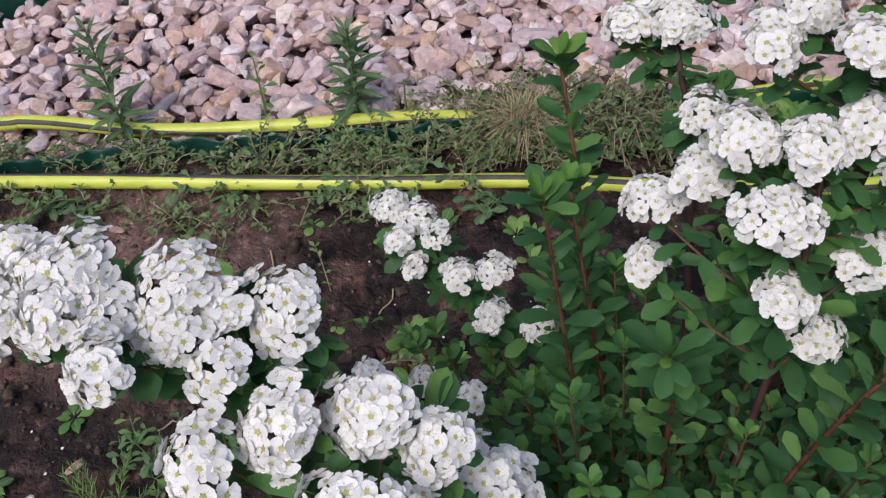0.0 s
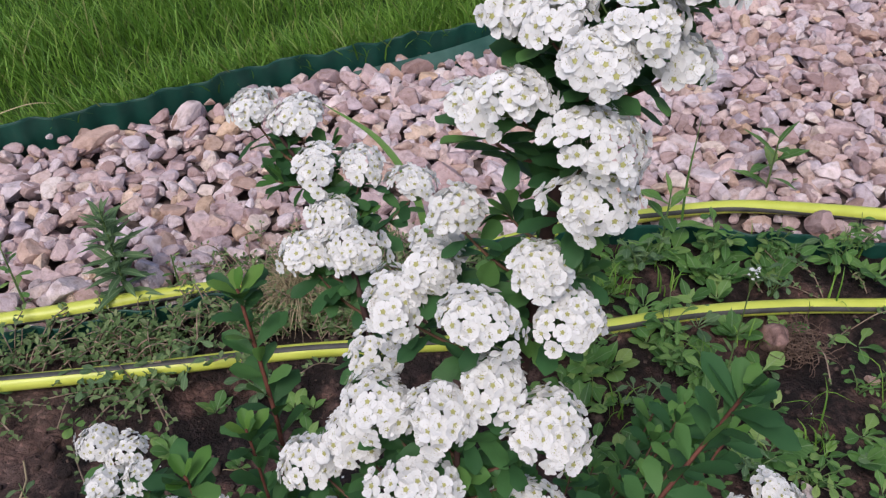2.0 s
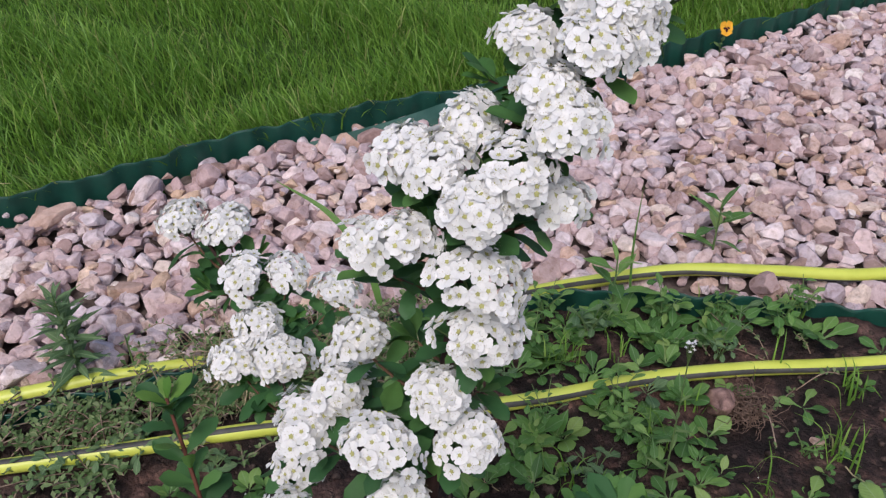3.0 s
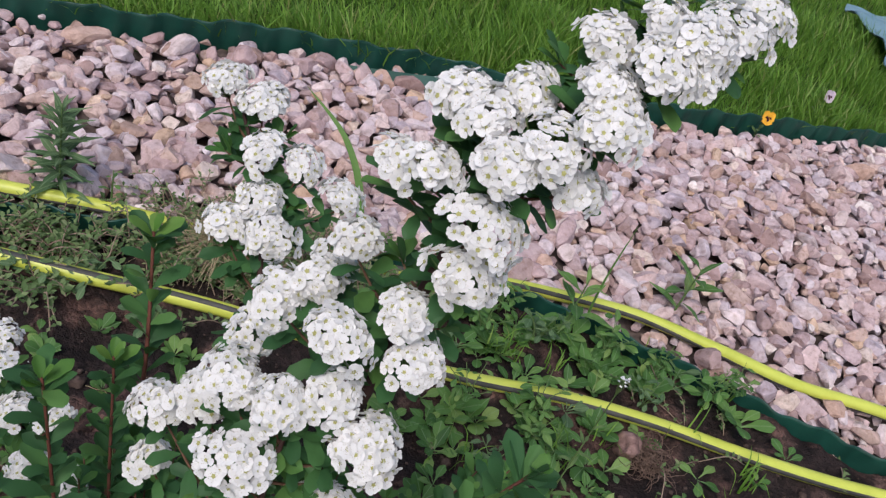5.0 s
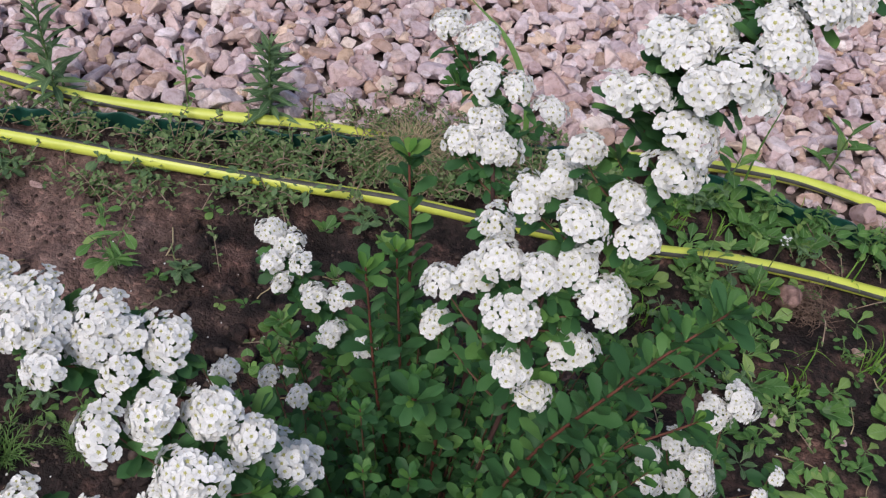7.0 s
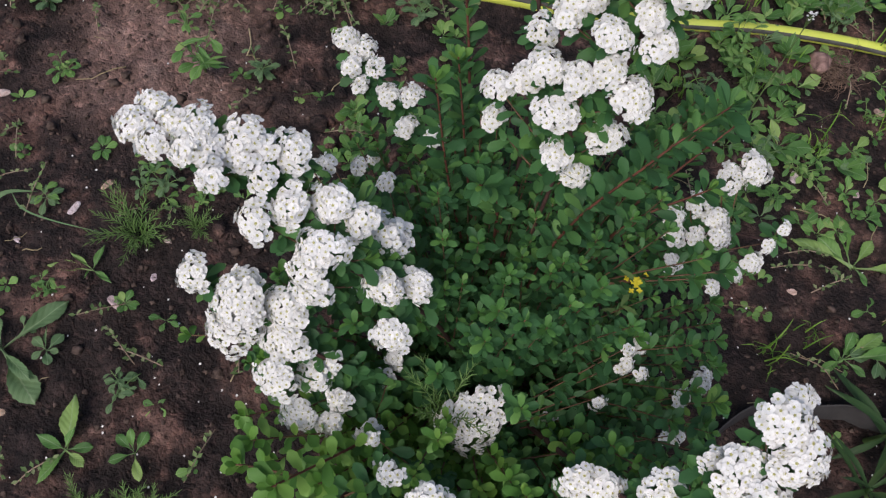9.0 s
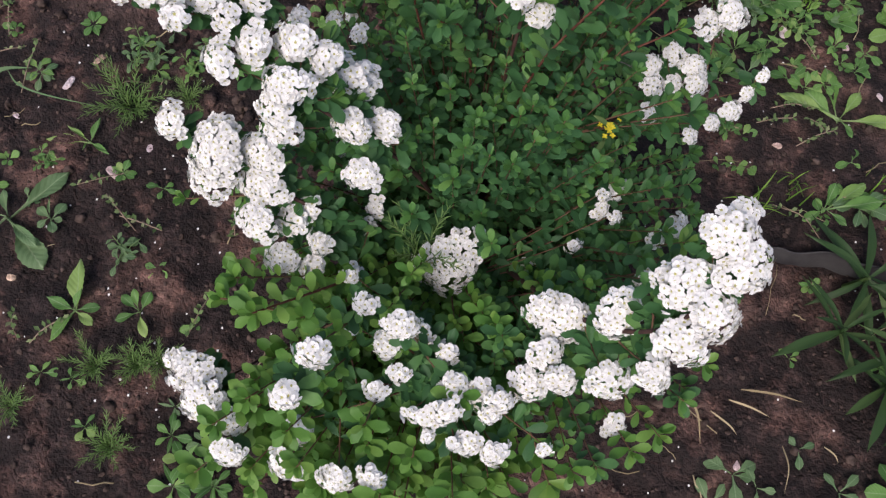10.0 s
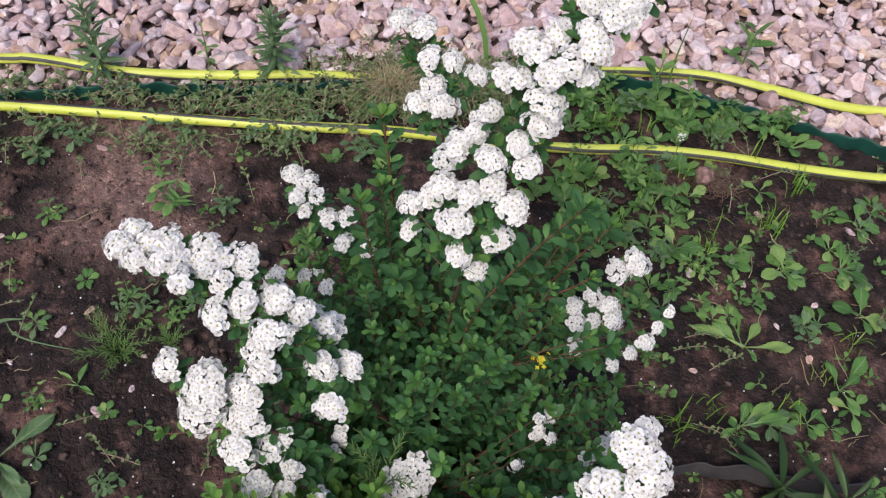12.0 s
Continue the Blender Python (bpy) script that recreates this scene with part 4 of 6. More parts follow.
# the crown of green shoots
rc = random.Random(77)
for i in range(300):
    a = i * 2.39996
    q = math.sqrt((i + 0.5) / 300)
    x, y = 0.21 + 0.31 * q * math.cos(a), 0.30 + 0.335 * q * math.sin(a)
    h = 0.47 - 0.16 * q ** 2
    if x > 0.34:
        h -= 0.75 * (x - 0.34)
    if x < 0.05:
        h -= 0.5 * (0.05 - x)
    h = h * rc.uniform(0.70, 1.04)
    for fx, fy, fz in LOW_HEADS:
        if math.hypot(x - fx, y - fy + 0.03) < 0.055:
            h = min(h, fz - 0.045)
    young = y < 0.10 + 0.1 * rc.random() and x < 0.22
    tip = (x + rc.uniform(-0.02, 0.02), y + rc.uniform(-0.02, 0.02), h)
    foot = (0.2 + 0.05 * math.cos(a), 0.33 + 0.05 * math.sin(a), 0.0)
    knee = (0.45 * foot[0] + 0.55 * tip[0], 0.45 * foot[1] + 0.55 * tip[1], h * 0.62)
    leafy_shoot([foot, knee, tip], 200 + i, 0.20, 0.0080, rc.uniform(0.016, 0.0235), 0.0014, young=young, tuft=7)



# ---- gravel ----
def stone_shape(seed, fine=3):
    r = random.Random(seed)
    bm = bmesh.new()
    bmesh.ops.create_icosphere(bm, subdivisions=fine, radius=1.0)
    v = np.array([x.co[:] for x in bm.verts])
    f = [tuple(x.index for x in q.verts) for q in bm.faces]
    bm.free()
    for _ in range(10):
        d = unit([r.gauss(0, 1) for _ in range(3)])
        h = r.uniform(0.40, 0.78)
        over = np.maximum(0, v @ d - h)
        v = v - np.outer(over * 0.94, d)
    v += 0.028 * np.array([[noise.noise(Vector(p) * 3.5 + Vector((seed, k, 0))) for k in range(3)] for p in v])
    return v * (r.uniform(0.9, 1.1), r.uniform(0.62, 0.9), r.uniform(0.45, 0.7)), f


STONES = [stone_shape(s) for s in range(14)]
COARSE = [stone_shape(s, 2) for s in range(14)]
ROUGH = [stone_shape(s, 1) for s in range(14)]
STONE_SIZE = 0.022
STONE_MESHES = []
for sv, sf in STONES:
    sb = Buf()
    sb.add(sv * STONE_SIZE, sf)
    STONE_MESHES.append(sb.mesh("stone", [STONE], False))


def gravel():
    r = random.Random(5)
    bed = thing("gravel_bed", (0.4, 1.5, 0.0), "bed of pinkish grey crushed stones between plastic edgings", "gravel")
    rest = Buf()
    org = np.array((0.4, 1.5, 0.0))
    made = 0
    for layer, gap, z0, smin, smax in ((0, 0.030, 0.010, 0.016, 0.027), (1, 0.0330, 0.022, 0.012, 0.031), (2, 0.058, 0.032, 0.009, 0.031)):
        for x in np.arange(-1.9, 2.45, gap):
            for y in np.arange(0.9, 2.6, gap):
                px, py = x + r.uniform(-0.5, 0.5) * gap, y + r.uniform(-0.5, 0.5) * gap
                ne, fe = line_y(NEAR_EDGE, px), line_y(FAR_EDGE, px)
                s = r.uniform(smin, smax) * (1.38 if r.random() < 0.14 else 1.0)
                k, spin = r.randrange(14), [r.uniform(-0.32, 0.32), r.uniform(-0.32, 0.32), r.uniform(0, 6.28)]
                tone = r.random()
                if py < ne + 0.022 or py > fe - 0.02 or (layer and py < ne + 0.05):
                    continue
                if layer and abs(py - line_y(FAR_HOSE, px)) < 0.026:
                    continue
                if layer == 2 and tone < 0.3:
                    continue
                rise = 0.012 * noise.noise(Vector((px * 3, py * 3, 4.0))) + 0.012 * min(1, max(0, (py - ne - 0.1) / 0.3))
                o = np.array((px, py, z0 + rise + r.uniform(-0.004, 0.006))) - org
                R = np.array(Euler(spin).to_matrix())
                if layer == 1 and made < 292 and -0.35 < px < 1.25 and py < ne + 0.33:
                    part("stone", STONE_MESHES[k], bed, m=to_matrix(R, o, s / STONE_SIZE))
                    made += 1
                else:
                    far = layer == 0 or px > 1.4 or px < -0.8 or py > ne + 0.42
                    sv, sf = (COARSE if far else STONES)[k]
                    rest.add(sv * s @ R.T + o, sf)
    for x0, x1 in ((-4.6, -1.9), (2.45, 4.6)):
        for x in np.arange(x0, x1, 0.028):
            ne, fe = line_y(NEAR_EDGE, x), line_y(FAR_EDGE, x)
            for y in np.arange(ne + 0.03, fe - 0.02, 0.028):
                R = np.array(Euler((r.uniform(-0.3, 0.3), r.uniform(-0.3, 0.3), r.uniform(0, 6.28))).to_matrix())
                sv, sf = ROUGH[r.randrange(14)]
                rest.add(sv * r.uniform(0.018, 0.030) @ R.T + np.array((x + r.uniform(-0.015, 0.015), y + r.uniform(-0.015, 0.015), 0.014 + r.uniform(-0.004, 0.010))) - org, sf)
    for x, y, s, k in ((-0.30, 1.60, 0.044, 1), (-0.14, 1.66, 0.040, 4), (-0.02, 1.70, 0.042, 7), (0.10, 1.73, 0.036, 2), (0.22, 1.77, 0.038, 9), (-0.22, 1.57, 0.036, 11), (0.06, 1.66, 0.034, 5), (0.32, 1.80, 0.034, 3)):
        R = np.array(Euler((0.2, -0.15, x * 40)).to_matrix())
        part("stone", STONE_MESHES[k], bed, m=to_matrix(R, np.array((x, y, 0.048)) - org, s / STONE_SIZE))
    ob = part("gravel_rest", rest.mesh("gravel_rest", [STONE], False), bed)
    tagged(ob, kind="stuff")


gravel()


# ---- lawn ----
def lawn():
    g = np.random.RandomState(9)
    n = 62000
    x = g.uniform(-1.6, 2.9, n)
    fe = line_y(FAR_EDGE, x)
    y = fe + 0.012 + 1.75 * g.uniform(0, 1, n) ** 1.25
    h = g.uniform(0.06, 0.135, n) * (0.8 + 0.35 * np.sin(x * 7 + 3 * np.sin(y * 5)))
    a = g.uniform(0, 2 * np.pi, n)
    lean = g.uniform(0.05, 0.75, n) * h
    w = g.uniform(0.0011, 0.0021, n)
    wa = g.uniform(0, 2 * np.pi, n)
    sx, sy = np.cos(wa) * w, np.sin(wa) * w
    dx, dy = np.cos(a) * lean - 0.15 * h, np.sin(a) * lean
    rows = []
    for t, k in ((0.0, 1.0), (0.4, 1.0), (0.75, 0.75)):
        for s in (-1, 1):
            rows.append(np.stack([x + dx * t ** 2 + s * sx * k, y + dy * t ** 2 + s * sy * k, 0.006 + h * t * (1 - 0.12 * t)], 1))
    rows.append(np.stack([x + dx, y + dy, 0.006 + h * 0.88], 1))
    v = np.stack(rows, 1).reshape(-1, 3)
    me = bpy.data.meshes.new("lawn_grass")
    i = np.arange(n) * 7
    f = np.concatenate([np.stack([i, i + 1, i + 3, i + 2], 1), np.stack([i + 2, i + 3, i + 5, i + 4], 1), np.stack([i + 4, i + 5, i + 6, i + 6], 1)])
    me.from_pydata(v.tolist(), [], [tuple(q) if q[2] != q[3] else tuple(q[:3]) for q in f.tolist()])
    me.materials.append(GRASS)
    tagged(new("lawn_grass", me), "lush unmown green lawn grass behind the edging", "grass", kind="stuff")


lawn()


# ---- soil crumbs, petals ----
def in_soil(x, y):
    return y < line_y(NEAR_EDGE, x) - 0.02


def crumbs():
    r = random.Random(3)
    b = Buf()
    shapes = []
    for s in range(6):
        bm = bmesh.new()
        bmesh.ops.create_icosphere(bm, subdivisions=1 if s < 4 else 2, radius=1.0)
        v = np.array([q.co[:] for q in bm.verts])
        shapes.append((np.array([p * (1 + 1.0 * noise.noise(Vector(p) * 2.6 + Vector((s * 9.0, 0, 0)))) for p in v]), [tuple(q.index for q in f.verts) for f in bm.faces]))
        bm.free()
    while len(b.v) < 5200:
        x, y = r.uniform(-0.95, 1.45), r.uniform(-0.45, 1.1)
        if not in_soil(x, y):
            continue
        thick = 0.5 + noise.noise(Vector((x * 2.5, y * 2.5, 2.0)))
        if r.random() > 0.25 + thick:
            continue
        s = r.uniform(0.0014, 0.004) if r.random() < 0.96 else r.uniform(0.004, 0.009)
        v, f = shapes[r.randrange(4) if s < 0.0034 else r.randrange(4, 6)]
        R = np.array(Euler([r.uniform(0, 6.28) for _ in range(3)]).to_matrix())
        b.add((v * s @ R.T) * (1, 1, 0.75) + (x, y, ground_z(x, y) + s * 0.3), f)
    tagged(new("soil_clods", b.mesh("soil_clods", [CLOD])), "loose brown soil clods and crumbs on the bed", "soil clod", kind="stuff")
    p = Buf()
    for i in range(480):
        x, y = r.gauss(0.15, 0.46), r.gauss(0.30, 0.38)
        if not in_soil(x, y) or y < -0.4:
            continue
        s = r.uniform(0.0009, 0.0022)
        a = r.uniform(0, 6.28)
        z = ground_z(x, y) + 0.003
        ring = [(x + s * math.cos(a + t) * (1 if k % 2 else 0.8), y + s * math.sin(a + t), z + r.uniform(0, 0.001)) for k, t in enumerate(np.arange(6) * math.pi / 3)]
        p.add(ring, [tuple(range(6))])
    tagged(new("fallen_petals", p.mesh("fallen_petals", [PETAL])), "tiny white fallen petals scattered on the soil", "petal", kind="stuff")


crumbs()


def clods():
    r = random.Random(34)
    b = Buf()
    while len(b.v) < 150:
        x, y = (r.gauss(-0.12, 0.12), r.gauss(0.60, 0.12)) if len(b.v) < 70 else (r.uniform(-0.8, 1.3), r.uniform(-0.2, 0.95))
        if y > 0.93:
            continue
        s = r.uniform(0.010, 0.024) if len(b.v) < 70 else r.uniform(0.005, 0.011)
        v, f = COARSE[r.randrange(14)]
        v = v * (1 + 0.25 * np.array([[noise.noise(Vector(p) * 4.0 + Vector((x * 50, 0, 0)))] for p in v]))
        R = np.array(Euler([r.uniform(-0.5, 0.5), r.uniform(-0.5, 0.5), r.uniform(0, 6.28)]).to_matrix())
        b.add(v * s @ R.T + (x, y, ground_z(x, y) + s * 0.18), f)
    tagged(new("earth_lumps", b.mesh("earth_lumps", [SOIL])), "dark lumps of dug earth half sunk in the bed", "soil clod", kind="stuff")


clods()


def straws():
    r = random.Random(33)
    b = Buf()
    while len(b.v) < 150:
        x, y = r.uniform(-0.8, 1.35), r.uniform(-0.35, 1.0)
        if x < 0.35 and r.random() < 0.75:
            continue
        a, L = r.uniform(0, 6.28), r.uniform(0.02, 0.085)
        pts = []
        for k in range(5):
            q = k / 4 - 0.5
            px, py = x + math.cos(a) * L * q + r.uniform(-0.003, 0.003), y + math.sin(a) * L * q + r.uniform(-0.003, 0.003)
            pts.append((px, py, ground_z(px, py) + 0.004 + r.uniform(0, 0.006)))
        tube(b, pts, [r.uniform(0.0005, 0.0013)] * 5, 4, 0)
    tagged(new("dry_straws", b.mesh("dry_straws", [HAY])), "thin dry stalks and straws lying on the soil", "straw", kind="stuff")


straws()


# ---- weeds ----
def weed_leaves(mat):
    return [leaf_mesh("leaf", leaf_shape(pr, fo, dr, 0.05, wv), mat) for pr, fo, dr, wv in ((BLUNT_FINE, 0.10, 0.35, 0.9), (SPATULATE, 0.08, 0.4, 0.6), (POINT_FINE, 0.14, 0.25, 0.7), (LANCE, 0.12, 0.3, 0.2))]


WEED_LEAVES, BLUE_LEAVES = weed_leaves(WEEDLEAF), weed_leaves(GREYLEAF)
HEART = "low broad-leaved green weed growing on bare soil"


def rosette(x, y, n, size, seed, blue=False, kinds=(0, 0, 1, 2), rise=(0.12, 0.55), label=HEART, name="weed"):
    r = random.Random(seed)
    z = ground_z(x, y)
    w = thing(name, (x, y, z), label, "weed", "low weeds")
    for i in range(n):
        a = i * 2.4 + r.uniform(-0.4, 0.4)
        d = (math.cos(a), math.sin(a), r.uniform(*rise))
        o = np.array((math.cos(a), math.sin(a), 0)) * 0.002 + np.array((0, 0, 0.002 + 0.0015 * i))
        R = turned(d, (0, 0, 1), r.uniform(-0.35, 0.35)) @ np.diag((r.uniform(0.95, 1.4), 1.0, 1.0))
        part("leaf", (BLUE_LEAVES if blue else WEED_LEAVES)[r.choice(kinds)], w, m=to_matrix(R, o, size * r.uniform(0.6, 1.0)))
    return w


def branching(x, y, height, n, size, seed, blue=False, kinds=(0, 1), spread=0.03, label="small leafy green weed with upright stems on soil", name="weed"):
    """Several thin stems with leaves along them."""
    r = random.Random(seed)
    w = thing(name, (x, y, ground_z(x, y)), label, "weed", "low weeds")
    b = Buf()
    for s in range(n):
        a = s * 2.4 + r.uniform(-0.5, 0.5)
        tip = np.array((math.cos(a) * spread * r.uniform(0.4, 1.2), math.sin(a) * spread * r.uniform(0.4, 1.2), height * r.uniform(0.6, 1.0)))
        p = spline([(0, 0, -0.004), tip * (0.35, 0.35, 0.55), tip], 8)
        tube(b, p, np.linspace(0.0011, 0.0006, 8), 4)
        for k in range(5):
            o = p[2 + k]
            q = k * 2.2 + s
            d = unit((math.cos(q), math.sin(q), r.uniform(0.0, 0.7)))
            part("leaf", (BLUE_LEAVES if blue else WEED_LEAVES)[r.choice(kinds)], w, m=to_matrix(turned(d, (0, 0, 1), r.uniform(-0.3, 0.3)), o, size * r.uniform(0.6, 1.1)))
    part("stem", b.mesh("stem", [STALK]), w)
    return w


def tall_weed(x, y, z, height, size, seed, label, gap=0.006, kinds=(3,), blue=True, lean=(0.0, 0.0), first=0.12):
    """One upright stem densely set with narrow leaves."""
    r = random.Random(seed)
    w = thing("tall_weed", (x, y, z), label, "weed", "tall weeds on gravel")
    p = spline([(0, 0, -0.01), (lean[0] * 0.4, lean[1] * 0.4, height * 0.5), (lean[0], lean[1], height)], 20)
    b = Buf()
    tube(b, p, np.linspace(0.0022, 0.001, 20), 6)
    part("stem", b.mesh("stem", [STALK]), w)
    s, k = first, r.uniform(0, 6)
    while s < 1.0:
        o = p[min(19, int(s * 19))]
        d = unit((math.cos(k), math.sin(k), r.uniform(0.2, 0.6) + 0.8 * s * s))
        part("leaf", (BLUE_LEAVES if blue else WEED_LEAVES)[r.choice(kinds)], w, m=to_matrix(turned(d, (0, 0, 1), r.uniform(-0.3, 0.3)), o, size * r.uniform(0.75, 1.1) * (1.05 - 0.5 * s * s)))
        s += gap / height * r.uniform(0.8, 1.2)
        k += 2.4
    return w


NEEDLE = (np.array([(-0.025, 0, 0), (0.025, 0, 0), (-0.045, 0.45, 0.02), (0, 0.45, -0.01), (0.045, 0.45, 0.02), (0, 1, -0.06)]), [(0, 1, 3), (0, 3, 2), (1, 4, 3), (2, 3, 5), (3, 4, 5)])


def feathery(x, y, height, fronds, seed, label, spread=0.9, z=None):
    """Short stems closely set with narrow needle leaves."""
    r = random.Random(seed)
    w = thing("needle_leaved_weed", (x, y, ground_z(x, y) if z is None else z), label, "weed", "needle-leaved weeds")
    for s in range(fronds):
        b = Buf()
        a = s * 2.4 + r.uniform(-0.4, 0.4)
        L = height * r.uniform(0.6, 1.05)
        tip = np.array((math.cos(a) * spread * L, math.sin(a) * spread * L, L * r.uniform(0.5, 0.9)))
        p = spline([(0, 0, -0.003), tip * (0.4, 0.4, 0.6), tip], 14)
        tube(b, p, np.linspace(0.0009, 0.0005, 14), 4, 1, False)
        t = unit(tip)
        e1 = unit(np.cross(t, (0.2, 0.1, 1.0)))
        e2 = np.cross(e1, t)
        for k in range(34):
            q = k / 34
            o = p[min(13, int((0.12 + 0.88 * q) * 13))]
            an = k * 2.4 + s
            d = unit(math.cos(an) * e1 + math.sin(an) * e2 + t * (0.55 + 1.1 * q) + np.array((0, 0, 0.25)))
            leaf_into(b, NEEDLE, o, d, (0, 0, 1), min(0.024, height * 0.36) * r.uniform(0.65, 1.1) * (1.0 - 0.35 * q), r.uniform(-0.5, 0.5), 0)
        tagged(part("needle_foliage", b.mesh("needle_foliage", [FROND, STALK]), w), kind="stuff")
    return w


def creeping_mat(x0, x1, y0, y1, count, seed, label, leaf=(0.006, 0.011), density=None, tall=0.03):
    """A tangle of trailing stems with small leaves."""
    r = random.Random(seed)
    b = Buf()
    made = 0
    while made < count:
        x = r.uniform(x0, x1)
        y = r.uniform(y0, y1)
        made += 1
        if r.random() > density(x, y) or (abs(y - line_y(HOSE_LINE, x)) < 0.016 and r.random() < 0.94):
            continue
        z = ground_z(x, y)
        a, L = r.uniform(0, 6.28), r.uniform(0.03, 0.09)
        away = 1 if y > line_y(HOSE_LINE, x) else -1
        if abs(y - line_y(HOSE_LINE, x)) < 0.07 and r.random() < 0.85:
            a = away * abs(math.remainder(a, 2 * math.pi))
        end = np.array((x + math.cos(a) * L, y + math.sin(a) * L, z + r.uniform(0.008, tall)))
        p = spline([(x, y, z), (0.5 * (x + end[0]), 0.5 * (y + end[1]), z + r.uniform(0.01, tall)), end], 8)
        tube(b, p, [0.0011] * 8, 3, 1, False)
        for k in range(1, 8):
            for _ in range(2):
                q = r.uniform(0, 6.28)
                leaf_into(b, TINY, p[k], (math.cos(q), math.sin(q), r.uniform(0, 0.9)), (0, 0, 1), r.uniform(*leaf), r.uniform(-0.4, 0.4), 0)
    tagged(new("creeping_weeds", b.mesh("creeping_weeds", [MATWEED, TRAIL])), label, "weed", kind="stuff")


creeping_mat(-1.1, 0.42, 0.90, 1.22, 4200, 41, "grey-green creeping weeds matted along the yellow hose", (0.0075, 0.0155),
             lambda x, y: (0.25 if x < -0.05 and y > line_y(NEAR_EDGE, x) - 0.04 else 1.0) * (0.75 + 2.0 * noise.noise(Vector((x * 10, y * 10, 9)))) * max(0, 1 - abs(y - (1.075 + 0.13 * max(-0.3, x + 0.1))) / (0.105 + 0.05 * noise.noise(Vector((x * 6, 1, 0))))), 0.034)
creeping_mat(-0.06, 0.34, 1.09, 1.24, 560, 44, "mound of grey-green creeping weeds covering the hose", (0.006, 0.0115), lambda x, y: 1.0 - ((x - 0.14) / 0.22) ** 2, 0.062)
creeping_mat(0.35, 1.5, 0.35, 1.15, 150, 42, "small sprawling weeds scattered over the soil", (0.007, 0.013), lambda x, y: 0.45 + 0.9 * noise.noise(Vector((x * 4, y * 4, 7))))
creeping_mat(-0.8, 0.0, 0.0, 0.95, 170, 43, "sparse tiny weeds on the bare soil", (0.007, 0.013), lambda x, y: 0.3 + 1.3 * noise.noise(Vector((x * 7, y * 7, 3))))


BROAD_MESHES = [leaf_mesh("leaf", leaf_shape(pr, fo, dr, 0.04, wv), WEEDLEAF) for pr, fo, dr, wv in ((BLUNT_FINE, 0.10, 0.22, 0.5), (BLUNT_FINE, 0.05, 0.45, 0.8), (POINT_FINE, 0.12, 0.3, 0.6))]


def weed_patch(count, seed, label, area, density, size, tall):
    """Small plants of a few stalked broad leaves."""
    r = random.Random(seed)
    made = 0
    while made < count:
        x, y = r.uniform(area[0], area[1]), r.uniform(area[2], area[3])
        if r.random() > density(x, y) or not in_soil(x, y - 0.01) or abs(y - line_y(HOSE_LINE, x)) < 0.02:
            continue
        made += 1
        w = thing("weed", (x, y, ground_z(x, y)), label, "weed", "low weeds")
        n, base = r.randint(4, 8), r.uniform(0, 6.28)
        for k in range(n):
            a = base + k * 2.4
            L, h = r.uniform(*size) * 1.18, r.uniform(0.2, 1.0) * tall
            d = unit((math.cos(a), math.sin(a), 0.25 + 2.2 * h / L * 0.5))
            part("leaf", BROAD_MESHES[r.randrange(3)], w, m=to_matrix(turned(d, (0, 0, 1), r.uniform(-0.4, 0.4)) @ np.diag((1.25, 1.0, 1.0)), np.array((0, 0, -0.002)), L))


weed_patch(22, 45, "broad-leaved green weed growing between the hoses", (0.36, 1.15, 1.06, 1.24), lambda x, y: 0.85 - 1.5 * max(0, x - 0.70) + 0.4 * noise.noise(Vector((x * 14, y * 14, 2))), (0.018, 0.038), 0.042)
weed_patch(16, 46, "leafy green weed growing thickly behind the bush", (0.34, 0.80, 0.62, 1.02), lambda x, y: 0.62 - 1.6 * max(0, x - 0.58) + 0.6 * noise.noise(Vector((x * 8, y * 8, 4))), (0.018, 0.036), 0.045)
weed_patch(16, 51, "upright leafy green weed beside the yellow hose", (0.38, 0.80, 0.90, 1.035), lambda x, y: 0.75 - 1.2 * max(0, x - 0.66) + 0.6 * noise.noise(Vector((x * 11, y * 11, 3))), (0.018, 0.040), 0.060)
weed_patch(14, 52, "upright leafy green weed beside the yellow hose", (0.36, 1.0, 1.055, 1.18), lambda x, y: 0.8 - 0.9 * max(0, x - 0.74) + 0.6 * noise.noise(Vector((x * 11, y * 11, 8))), (0.020, 0.045), 0.070)
weed_patch(44, 47, "small green weed on dark soil beside the bush", (0.55, 1.35, 0.25, 1.0), lambda x, y: 0.35 + 0.8 * noise.noise(Vector((x * 7, y * 7, 2))), (0.009, 0.021), 0.016)
weed_patch(20, 48, "leafy green weed at the foot of the bush", (-0.10, 0.14, 0.62, 0.97), lambda x, y: 0.55 + 0.6 * noise.noise(Vector((x * 9, y * 9, 6))), (0.014, 0.028), 0.04)
weed_patch(26, 49, "tiny green seedling on the bare soil", (-0.75, -0.05, -0.15, 0.95), lambda x, y: 0.35 + 1.0 * noise.noise(Vector((x * 5, y * 5, 5))), (0.010, 0.022), 0.012)

